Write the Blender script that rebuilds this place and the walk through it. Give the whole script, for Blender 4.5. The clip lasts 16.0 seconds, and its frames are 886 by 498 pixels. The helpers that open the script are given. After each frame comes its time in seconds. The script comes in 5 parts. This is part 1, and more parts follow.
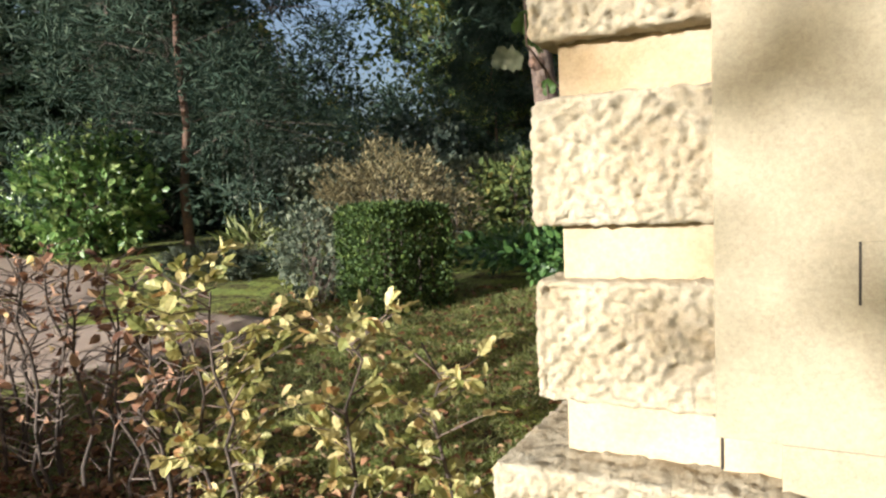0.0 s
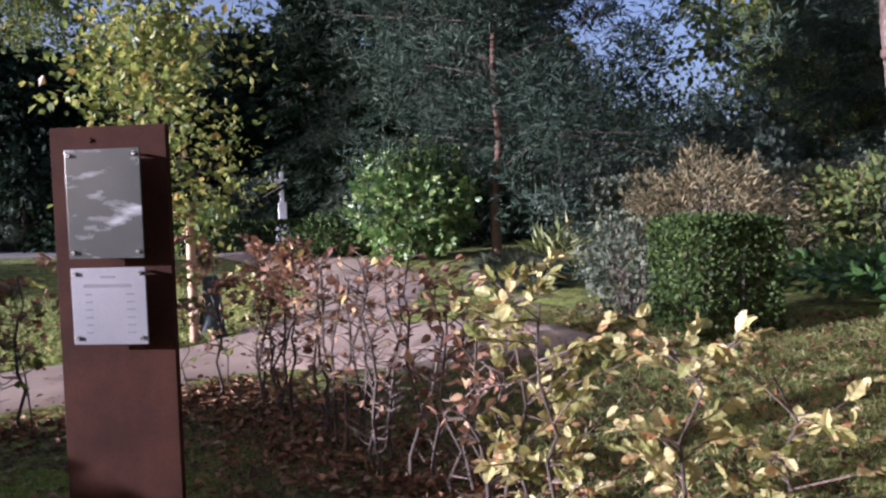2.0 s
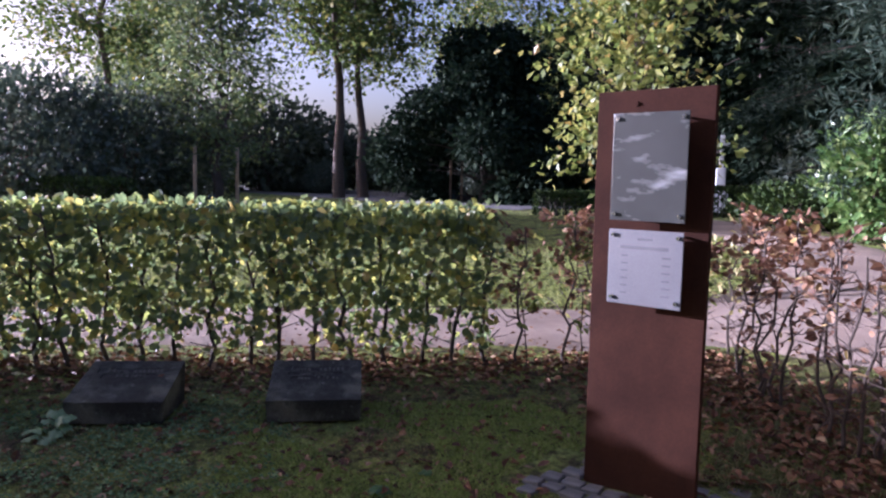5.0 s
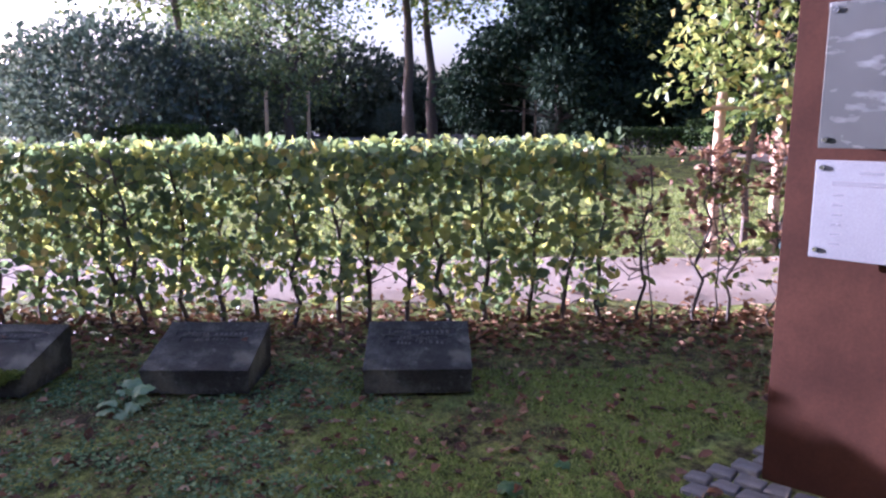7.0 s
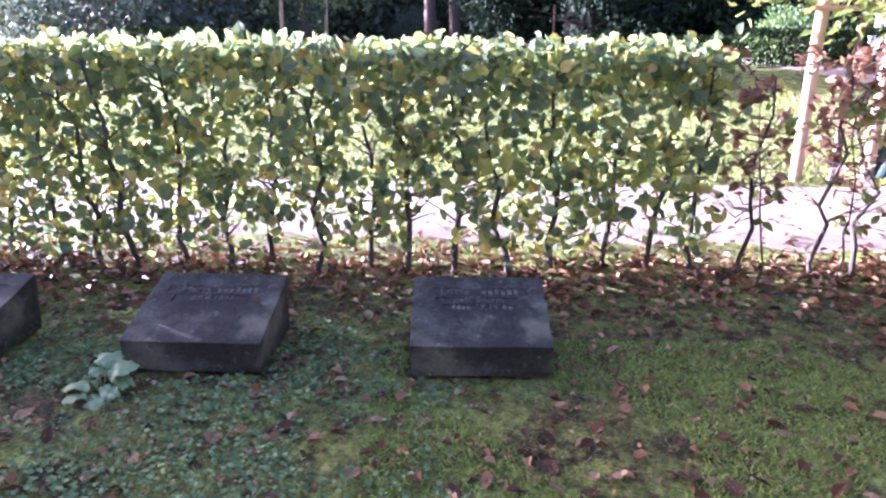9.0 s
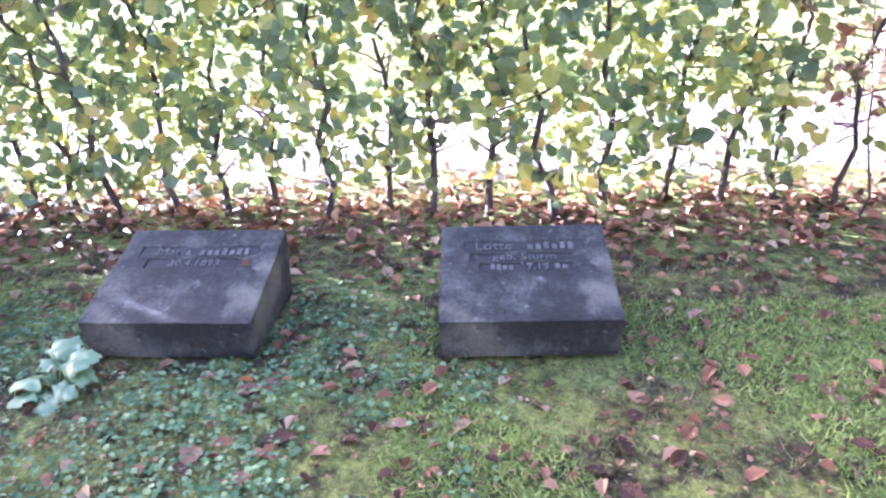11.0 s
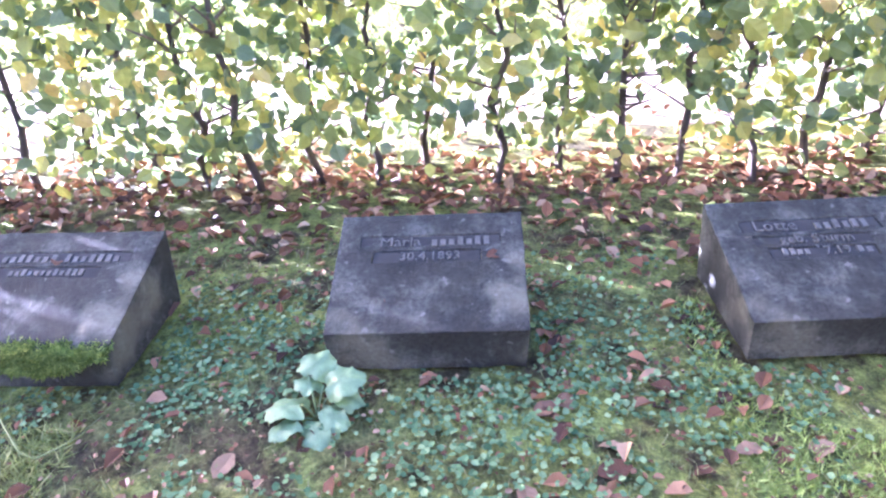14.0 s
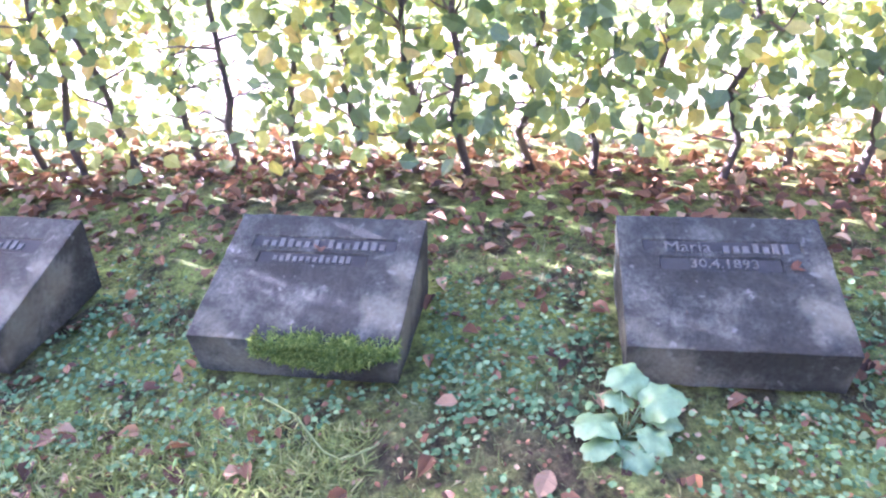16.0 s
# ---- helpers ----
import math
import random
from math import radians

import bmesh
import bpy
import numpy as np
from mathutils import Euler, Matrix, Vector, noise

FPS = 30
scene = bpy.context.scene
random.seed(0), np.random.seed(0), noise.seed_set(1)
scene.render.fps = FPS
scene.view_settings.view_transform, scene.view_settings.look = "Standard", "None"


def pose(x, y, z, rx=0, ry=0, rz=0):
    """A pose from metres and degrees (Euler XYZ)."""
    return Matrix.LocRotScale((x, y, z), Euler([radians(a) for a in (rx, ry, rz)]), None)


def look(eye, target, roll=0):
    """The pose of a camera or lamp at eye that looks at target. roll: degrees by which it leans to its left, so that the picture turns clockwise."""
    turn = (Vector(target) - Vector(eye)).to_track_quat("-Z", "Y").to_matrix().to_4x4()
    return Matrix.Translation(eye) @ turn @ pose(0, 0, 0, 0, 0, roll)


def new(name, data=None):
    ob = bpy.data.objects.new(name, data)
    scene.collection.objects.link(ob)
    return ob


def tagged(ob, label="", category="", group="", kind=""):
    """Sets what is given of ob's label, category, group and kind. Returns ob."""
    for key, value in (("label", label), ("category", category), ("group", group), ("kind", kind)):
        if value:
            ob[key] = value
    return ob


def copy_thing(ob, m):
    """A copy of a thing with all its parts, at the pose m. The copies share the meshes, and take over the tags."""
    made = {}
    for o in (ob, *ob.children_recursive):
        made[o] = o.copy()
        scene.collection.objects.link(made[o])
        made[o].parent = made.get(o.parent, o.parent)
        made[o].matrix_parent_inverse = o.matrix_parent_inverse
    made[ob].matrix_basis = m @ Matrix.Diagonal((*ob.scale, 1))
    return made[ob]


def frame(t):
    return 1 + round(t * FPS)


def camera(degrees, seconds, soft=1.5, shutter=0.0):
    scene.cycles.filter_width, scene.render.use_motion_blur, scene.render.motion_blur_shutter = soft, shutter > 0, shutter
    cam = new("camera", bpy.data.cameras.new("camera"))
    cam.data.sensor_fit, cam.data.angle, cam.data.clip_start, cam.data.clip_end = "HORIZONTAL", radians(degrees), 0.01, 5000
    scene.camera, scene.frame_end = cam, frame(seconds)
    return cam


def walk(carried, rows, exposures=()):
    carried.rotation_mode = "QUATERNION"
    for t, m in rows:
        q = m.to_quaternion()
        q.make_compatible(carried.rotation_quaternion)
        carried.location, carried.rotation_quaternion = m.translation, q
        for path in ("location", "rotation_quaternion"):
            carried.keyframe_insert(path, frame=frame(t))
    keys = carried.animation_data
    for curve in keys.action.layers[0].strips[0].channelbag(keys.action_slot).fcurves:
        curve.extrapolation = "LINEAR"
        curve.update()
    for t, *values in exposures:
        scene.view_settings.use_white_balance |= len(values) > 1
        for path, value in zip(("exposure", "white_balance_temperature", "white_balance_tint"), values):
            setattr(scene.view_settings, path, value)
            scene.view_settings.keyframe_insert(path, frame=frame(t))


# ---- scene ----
cam = camera(64.6, 16.0, 2.3)
PATH = [
    (0, (-0.021, -0.006, 1.41), (-0.945, 1.761, 1.253), -2.4),
    (0.5, (-0.082, 0.048, 1.409), (-1.252, 1.663, 1.253), -2.3),
    (1, (-0.127, 0.08, 1.408), (-1.485, 1.543, 1.281), -2.0),
    (1.1, (-0.129, 0.08, 1.408), (-1.528, 1.504, 1.285), -1.8),
    (1.5, (-0.16, 0.063, 1.41), (-1.641, 1.404, 1.305), -2.0),
    (2, (-0.211, 0.02, 1.413), (-1.773, 1.266, 1.316), -1.7),
    (2.5, (-0.257, -0.05, 1.417), (-1.917, 1.062, 1.312), -1.0),
    (3, (-0.298, -0.141, 1.408), (-2.035, 0.843, 1.291), -0.1),
    (3.5, (-0.326, -0.211, 1.411), (-2.149, 0.599, 1.275), 0.1),
    (4, (-0.341, -0.25, 1.411), (-2.217, 0.42, 1.235), 0.3),
    (4.5, (-0.403, -0.31, 1.401), (-2.333, 0.184, 1.225), 0.8),
    (5, (-0.516, -0.397, 1.43), (-2.497, -0.208, 1.235), 1.1),
    (5.2, (-0.598, -0.378, 1.414), (-2.586, -0.305, 1.208), 0.0),
    (7.3, (-1.336, -0.629, 1.342), (-3.296, -0.671, 0.945), -0.2),
    (7.5, (-1.451, -0.624, 1.331), (-3.403, -0.711, 0.905), 0.0),
    (8, (-1.7, -0.648, 1.362), (-3.641, -0.757, 0.892), -0.9),
    (8.5, (-1.91, -0.742, 1.341), (-3.825, -0.793, 0.767), 0.5),
    (9, (-2.096, -0.836, 1.29), (-4.005, -0.886, 0.695), 0.3),
    (9.5, (-2.287, -0.826, 1.257), (-4.161, -0.868, 0.56), 0.1),
    (10, (-2.505, -0.835, 1.242), (-4.345, -0.884, 0.46), -0.1),
    (10.2, (-2.562, -0.822, 1.204), (-4.404, -0.959, 0.438), -2.2),
    (12.3, (-2.9, -1.134, 1.19), (-4.678, -1.158, 0.266), -1.4),
    (12.5, (-2.942, -1.185, 1.204), (-4.714, -1.193, 0.270), -1.2),
    (13, (-3.015, -1.316, 1.199), (-4.775, -1.327, 0.242), -0.5),
    (13.5, (-3.039, -1.499, 1.213), (-4.787, -1.533, 0.235), -1.1),
    (14, (-3.026, -1.734, 1.232), (-4.773, -1.823, 0.255), -3.6),
    (14.5, (-3.033, -1.926, 1.244), (-4.788, -2.081, 0.290), -3.3),
    (15, (-3.076, -2.052, 1.236), (-4.81, -2.294, 0.262), -4.1),
    (15.5, (-3.13, -2.243, 1.246), (-4.842, -2.447, 0.225), -3.7),
    (16, (-3.139, -2.382, 1.267), (-4.835, -2.63, 0.229), -3.3),
]
EXPOSURES = [
    (0.0, 1.45, 6000, 11), (0.5, 1.4, 6200, 24), (1.0, 1.38, 5850, 30), (1.5, 1.4, 5500, 32), (2.5, 1.55, 5200, 37), (3.5, 1.7, 5150, 40), (4.0, 1.78, 5150, 41), (4.5, 1.74, 5150, 41), (5.0, 1.7, 5050, 40),
    (7.5, 2.85, 4950, 46), (8.5, 3.35, 4950, 49), (9.0, 3.55, 4950, 47), (9.5, 4.1, 4900, 47), (10.0, 4.4, 4850, 46), (12.5, 5.1, 4850, 44), (14.5, 5.02, 4900, 44), (16.0, 5.15, 4950, 44),
]
walk(cam, [(t, look(eye, target, roll)) for t, eye, target, roll in PATH], EXPOSURES)

# ---- world, sun ----
SUN_AZ = math.atan2(-0.38, -0.925)
SUN_EL = radians(10.5)
world = bpy.data.worlds.new("world")
scene.world = world
world.use_nodes = True
wn = world.node_tree
sky = wn.nodes.new("ShaderNodeTexSky")
sky.sky_type = "NISHITA"
sky.sun_disc = False
sky.sun_elevation = SUN_EL
sky.sun_rotation = SUN_AZ
sky.dust_density = 6.0
sky.air_density = 0.8
sky.ozone_density = 0.6
wn.nodes["Background"].inputs["Strength"].default_value = 0.1
wn.links.new(sky.outputs["Color"], wn.nodes["Background"].inputs["Color"])
sun_data = bpy.data.lights.new("sun", "SUN")
sun_data.energy = 5.0
sun_data.angle = radians(0.55)
sun_data.color = (1.0, 0.94, 0.85)
sun = new("sun", sun_data)
to_sun = Vector((math.sin(SUN_AZ) * math.cos(SUN_EL), math.cos(SUN_AZ) * math.cos(SUN_EL), math.sin(SUN_EL)))
sun.matrix_world = look(to_sun * 40, (0, 0, 0))


# ---- materials ----
def ramp(nt, fac, stops):
    r = nt.nodes.new("ShaderNodeValToRGB")
    while len(r.color_ramp.elements) < len(stops):
        r.color_ramp.elements.new(0.5)
    for e, (p, c) in zip(r.color_ramp.elements, stops):
        e.position, e.color = p, (*c, 1)
    nt.links.new(fac, r.inputs["Fac"])
    return r.outputs["Color"]


def noise_tex(nt, scale, detail=6, rough=0.6, coord="Object"):
    tc = nt.nodes.new("ShaderNodeTexCoord")
    n = nt.nodes.new("ShaderNodeTexNoise")
    n.inputs["Scale"].default_value, n.inputs["Detail"].default_value, n.inputs["Roughness"].default_value = scale, detail, rough
    nt.links.new(tc.outputs[coord], n.inputs["Vector"])
    return n.outputs["Fac"]


def mix(nt, a, b, fac, how="MIX"):
    m = nt.nodes.new("ShaderNodeMix")
    m.data_type, m.blend_type = "RGBA", how
    for sock, v in ((m.inputs[0], fac), (m.inputs[6], a), (m.inputs[7], b)):
        if isinstance(v, (int, float)):
            sock.default_value = v
        elif isinstance(v, tuple):
            sock.default_value = (*v, 1)
        else:
            nt.links.new(v, sock)
    return m.outputs[2]


def bump(nt, bsdf, height, strength=0.5, distance=0.02):
    b = nt.nodes.new("ShaderNodeBump")
    b.inputs["Strength"].default_value, b.inputs["Distance"].default_value = strength, distance
    nt.links.new(height, b.inputs["Height"])
    nt.links.new(b.outputs["Normal"], bsdf.inputs["Normal"])


def material(name, rough=0.8, metal=0.0, spec=0.5):
    m = bpy.data.materials.new(name)
    m.use_nodes = True
    b = m.node_tree.nodes["Principled BSDF"]
    b.inputs["Roughness"].default_value = rough
    b.inputs["Metallic"].default_value = metal
    b.inputs["Specular IOR Level"].default_value = spec
    return m, m.node_tree, b


def two_scale(name, stops, scale, fine, rough=0.8, metal=0.0, relief=0.5, dist=0.01, spec=0.5, tint=None, coord="Object"):
    """A surface whose colour wanders at a broad scale and is speckled at a fine one."""
    m, nt, b = material(name, rough, metal, spec)
    broad = ramp(nt, noise_tex(nt, scale, 6, 0.6, coord), stops)
    f = noise_tex(nt, fine, 8, 0.7, coord)
    speck = ramp(nt, f, [(0.25, (0.55, 0.55, 0.55)), (0.75, (1.25, 1.25, 1.25))])
    col = mix(nt, broad, speck, 0.6, "MULTIPLY")
    nt.links.new(col, b.inputs["Base Color"])
    bump(nt, b, f, relief, dist)
    return m


def leaf_material(name, stops, gloss=0.45, through_light=0.35, spec=0.3, patches=0.0, single=False):
    """Thin leaf that lets light through, its colour drawn leaf by leaf; patches: how far a broad noise shifts it along the row of colours."""
    m, nt, b = material(name, gloss, 0.0, spec)
    g = nt.nodes.new("ShaderNodeNewGeometry")
    value = nt.nodes.new("ShaderNodeObjectInfo").outputs["Random"] if single else g.outputs["Random Per Island"]
    if patches:
        n = noise_tex(nt, 0.8, 3)
        s = nt.nodes.new("ShaderNodeMath")
        s.operation = "MULTIPLY_ADD"
        s.inputs[1].default_value, s.inputs[2].default_value = patches, -0.5 * patches
        nt.links.new(n, s.inputs[0])
        a = nt.nodes.new("ShaderNodeMath")
        a.operation = "ADD"
        a.use_clamp = True
        nt.links.new(s.outputs[0], a.inputs[0])
        nt.links.new(value, a.inputs[1])
        value = a.outputs[0]
    col = ramp(nt, value, stops)
    fine = ramp(nt, noise_tex(nt, 60, 4), [(0.3, (0.75, 0.75, 0.75)), (0.7, (1.1, 1.1, 1.1))])
    col = mix(nt, col, fine, 0.7, "MULTIPLY")
    nt.links.new(col, b.inputs["Base Color"])
    t = nt.nodes.new("ShaderNodeBsdfTranslucent")
    nt.links.new(mix(nt, col, (1.0, 0.95, 0.5), 0.25, "MULTIPLY"), t.inputs["Color"])
    ms = nt.nodes.new("ShaderNodeMixShader")
    ms.inputs[0].default_value = through_light
    nt.links.new(b.outputs[0], ms.inputs[1])
    nt.links.new(t.outputs[0], ms.inputs[2])
    nt.links.new(ms.outputs[0], nt.nodes["Material Output"].inputs["Surface"])
    return m


BARK = two_scale("dark bark", [(0.3, (0.035, 0.026, 0.02)), (0.7, (0.1, 0.075, 0.055))], 6, 60, 0.9, relief=1.0, dist=0.01)
TWIG = two_scale("twig bark", [(0.3, (0.05, 0.035, 0.028)), (0.7, (0.16, 0.115, 0.085))], 14, 120, 0.85, relief=0.6, dist=0.003)
PINE_BARK = two_scale("reddish pine bark", [(0.3, (0.05, 0.03, 0.022)), (0.7, (0.16, 0.095, 0.062))], 5, 40, 0.9, relief=1.0, dist=0.015)
STAKE_WOOD = two_scale("debarked stake wood", [(0.3, (0.34, 0.22, 0.13)), (0.7, (0.52, 0.36, 0.22))], 4, 50, 0.75, relief=0.3, dist=0.004)
HEDGE_LEAF = leaf_material("beech hedge leaf", [(0.0, (0.11, 0.165, 0.085)), (0.42, (0.175, 0.235, 0.105)), (0.68, (0.28, 0.335, 0.1)), (0.92, (0.46, 0.45, 0.12)), (1.0, (0.47, 0.36, 0.12))], 0.42, 0.62, 0.5, 0.5)
YELLOW_LEAF = leaf_material("autumn yellow leaf", [(0.0, (0.24, 0.24, 0.07)), (0.4, (0.46, 0.41, 0.16)), (0.85, (0.62, 0.53, 0.26)), (1.0, (0.42, 0.22, 0.08))], 0.45, 0.35, 0.4)
BROWN_LEAF = leaf_material("withered brown leaf", [(0.0, (0.12, 0.058, 0.036)), (0.5, (0.25, 0.13, 0.075)), (0.85, (0.4, 0.255, 0.15)), (1.0, (0.42, 0.34, 0.1))], 0.6, 0.25, 0.3)
FALLEN_LEAF = leaf_material("fallen leaf", [(0.0, (0.05, 0.026, 0.013)), (0.45, (0.155, 0.072, 0.03)), (0.8, (0.26, 0.135, 0.065)), (1.0, (0.38, 0.27, 0.15))], 0.7, 0.1, 0.25)
LAUREL_LEAF = leaf_material("glossy laurel leaf", [(0.0, (0.05, 0.11, 0.03)), (0.6, (0.13, 0.23, 0.06)), (1.0, (0.32, 0.4, 0.15))], 0.36, 0.35, 0.6)
FIR_LEAF = leaf_material("conifer needles", [(0.0, (0.01, 0.02, 0.012)), (0.6, (0.02, 0.036, 0.02)), (1.0, (0.04, 0.058, 0.034))], 0.85, 0.15, 0.08)
# Leaf colour paled and greyed to stand in for haze over far shrubs.
UNDER_LEAF = leaf_material("haze-paled shrub leaf", [(0.0, (0.045, 0.068, 0.05)), (0.6, (0.09, 0.118, 0.088)), (1.0, (0.16, 0.185, 0.135))], 0.6, 0.3, 0.25)
PINE_LEAF = leaf_material("pine needles", [(0.0, (0.02, 0.038, 0.026)), (0.6, (0.042, 0.066, 0.045)), (1.0, (0.075, 0.1, 0.072))], 0.8, 0.2, 0.1)
TREE_LEAF = leaf_material("broadleaf crown", [(0.0, (0.055, 0.09, 0.026)), (0.6, (0.11, 0.155, 0.04)), (0.9, (0.2, 0.225, 0.06)), (1.0, (0.3, 0.24, 0.06))], 0.65, 0.45, 0.2)
WOODS_LEAF = leaf_material("dark woodland foliage", [(0.0, (0.045, 0.068, 0.024)), (0.6, (0.085, 0.112, 0.036)), (0.9, (0.15, 0.17, 0.05)), (1.0, (0.22, 0.18, 0.055))], 0.8, 0.3, 0.08)
PALE_LEAF = leaf_material("pale green crown", [(0.0, (0.08, 0.12, 0.05)), (0.6, (0.14, 0.19, 0.08)), (1.0, (0.24, 0.26, 0.09))], 0.5, 0.4, 0.3)
LIME_LEAF = leaf_material("yellow-green sapling leaf", [(0.0, (0.1, 0.145, 0.035)), (0.5, (0.2, 0.245, 0.06)), (0.9, (0.36, 0.36, 0.1)), (1.0, (0.36, 0.24, 0.07))], 0.45, 0.45, 0.3)
BOX_LEAF = leaf_material("clipped box leaf", [(0.0, (0.0165, 0.0315, 0.0075)), (0.6, (0.0338, 0.0638, 0.0135)), (1.0, (0.0825, 0.12, 0.0263))], 0.6, 0.15, 0.2)
DRY_LEAF = leaf_material("dry brown shrub twigs", [(0.0, (0.0825, 0.075, 0.0375)), (0.6, (0.15, 0.1237, 0.0638)), (1.0, (0.225, 0.195, 0.0975))], 0.7, 0.2, 0.2)
GREY_LEAF = leaf_material("grey green shrub leaf", [(0.0, (0.04, 0.055, 0.034)), (0.6, (0.08, 0.1, 0.062)), (1.0, (0.15, 0.165, 0.11))], 0.6, 0.25, 0.3)
IVY_LEAF = leaf_material("ground ivy leaf", [(0.0, (0.02, 0.05, 0.015)), (0.6, (0.045, 0.1, 0.025)), (1.0, (0.09, 0.17, 0.045))], 0.4, 0.3, 0.4)
CLOVER_LEAF = leaf_material("clover ground cover", [(0.0, (0.063, 0.1208, 0.0473)), (0.6, (0.1313, 0.2152, 0.0893)), (1.0, (0.2467, 0.336, 0.147))], 0.75, 0.3, 0.12)
GRASS_BLADE = leaf_material("grass blade", [(0.0, (0.11, 0.13, 0.04)), (0.6, (0.19, 0.23, 0.075)), (1.0, (0.33, 0.32, 0.14))], 0.5, 0.35, 0.3)
# Lighter, yellower GRASS_BLADE: low sun on the lawn is put into the colour.
LAWN_BLADE = leaf_material("sunlit lawn blade", [(0.0, (0.16, 0.2, 0.05)), (0.6, (0.27, 0.32, 0.09)), (1.0, (0.42, 0.42, 0.17))], 0.6, 0.4, 0.3)
COLTSFOOT = leaf_material("pale soft leaf", [(0.0, (0.105, 0.18, 0.07)), (1.0, (0.2, 0.3, 0.13))], 0.45, 0.3, 0.5)
YELLOW_SINGLE = leaf_material("autumn yellow leaf, varied", [(0.0, (0.19, 0.21, 0.06)), (0.4, (0.4, 0.37, 0.14)), (0.85, (0.56, 0.49, 0.23)), (1.0, (0.38, 0.2, 0.075))], 0.45, 0.35, 0.4, single=True)
FALLEN_SINGLE = leaf_material("fallen brown leaf, varied", [(0.0, (0.05, 0.024, 0.013)), (0.5, (0.125, 0.062, 0.034)), (0.85, (0.195, 0.115, 0.062)), (1.0, (0.27, 0.18, 0.1))], 0.75, 0.1, 0.2, single=True)
HEDGE_SINGLE = leaf_material("beech hedge leaf, varied", [(0.0, (0.11, 0.165, 0.085)), (0.42, (0.175, 0.235, 0.105)), (0.68, (0.28, 0.335, 0.1)), (0.92, (0.46, 0.45, 0.12)), (1.0, (0.47, 0.36, 0.12))], 0.42, 0.62, 0.5, single=True)
MOSS_BRIGHT = leaf_material("bright moss", [(0.0, (0.085, 0.14, 0.03)), (0.6, (0.18, 0.25, 0.055)), (1.0, (0.31, 0.38, 0.1))], 0.8, 0.3, 0.2)
MOSS_TUFT = leaf_material("moss tuft", [(0.0, (0.15, 0.21, 0.045)), (0.6, (0.28, 0.37, 0.08)), (1.0, (0.43, 0.5, 0.14))], 0.8, 0.3, 0.2)


def ground_material():
    m, nt, b = material("mossy lawn", 0.95, 0.0, 0.12)
    big = noise_tex(nt, 1.1, 5, 0.6)
    col = ramp(nt, big, [(0.3, (0.1, 0.082, 0.05)), (0.42, (0.165, 0.17, 0.06)), (0.55, (0.25, 0.29, 0.07)), (0.75, (0.17, 0.2, 0.06))])
    moss = ramp(nt, noise_tex(nt, 3.1, 6, 0.62), [(0.5, (0.0, 0.0, 0.0)), (0.62, (0.9, 0.9, 0.9))])
    col = mix(nt, col, (0.235, 0.3, 0.085), moss)
    soil = ramp(nt, noise_tex(nt, 4.3, 8, 0.72), [(0.475, (0.0, 0.0, 0.0)), (0.595, (0.9, 0.9, 0.9))])
    col = mix(nt, col, (0.062, 0.045, 0.031), soil)
    clump = noise_tex(nt, 22, 6, 0.75)
    col = mix(nt, col, ramp(nt, clump, [(0.34, (0.22, 0.22, 0.2)), (0.66, (1.7, 1.7, 1.55))]), 0.9, "MULTIPLY")
    fine = noise_tex(nt, 110, 6, 0.75)
    col = mix(nt, col, ramp(nt, fine, [(0.28, (0.4, 0.4, 0.4)), (0.72, (1.5, 1.5, 1.5))]), 0.8, "MULTIPLY")
    nt.links.new(col, b.inputs["Base Color"])
    h = mix(nt, fine, clump, 0.6)
    bump(nt, b, h, 1.0, 0.06)
    return m


GROUND = ground_material()
GRAVEL = two_scale("pinkish gravel", [(0.3, (0.24, 0.183, 0.142)), (0.7, (0.37, 0.295, 0.235))], 1.2, 130, 0.95, relief=0.8, dist=0.01, spec=0.2)
PAVING = two_scale("grey paving", [(0.3, (0.084, 0.077, 0.077)), (0.7, (0.14, 0.1295, 0.126))], 0.5, 60, 0.9, relief=0.4)
KERB = two_scale("dark kerb stone", [(0.3, (0.05, 0.05, 0.055)), (0.7, (0.12, 0.12, 0.125))], 2, 60, 0.85)
SANDSTONE = two_scale("pale sandstone", [(0.3, (0.3096, 0.2279, 0.129)), (0.5, (0.387, 0.3096, 0.2021)), (0.75, (0.43, 0.3612, 0.2494))], 3.5, 90, 0.9, relief=0.35, dist=0.004, spec=0.2)
ROCKFACE = two_scale("rough hewn sandstone", [(0.3, (0.4214, 0.344, 0.2236)), (0.5, (0.5246, 0.4558, 0.3225)), (0.75, (0.5676, 0.516, 0.3913))], 9, 70, 0.95, relief=0.9, dist=0.02, spec=0.2)
PIERSTONE = two_scale("smooth sandstone pier", [(0.3, (0.2511, 0.2185, 0.1488)), (0.55, (0.3348, 0.2976, 0.2093)), (0.75, (0.3813, 0.3441, 0.2511))], 2.5, 110, 0.9, relief=0.5, dist=0.006, spec=0.2)
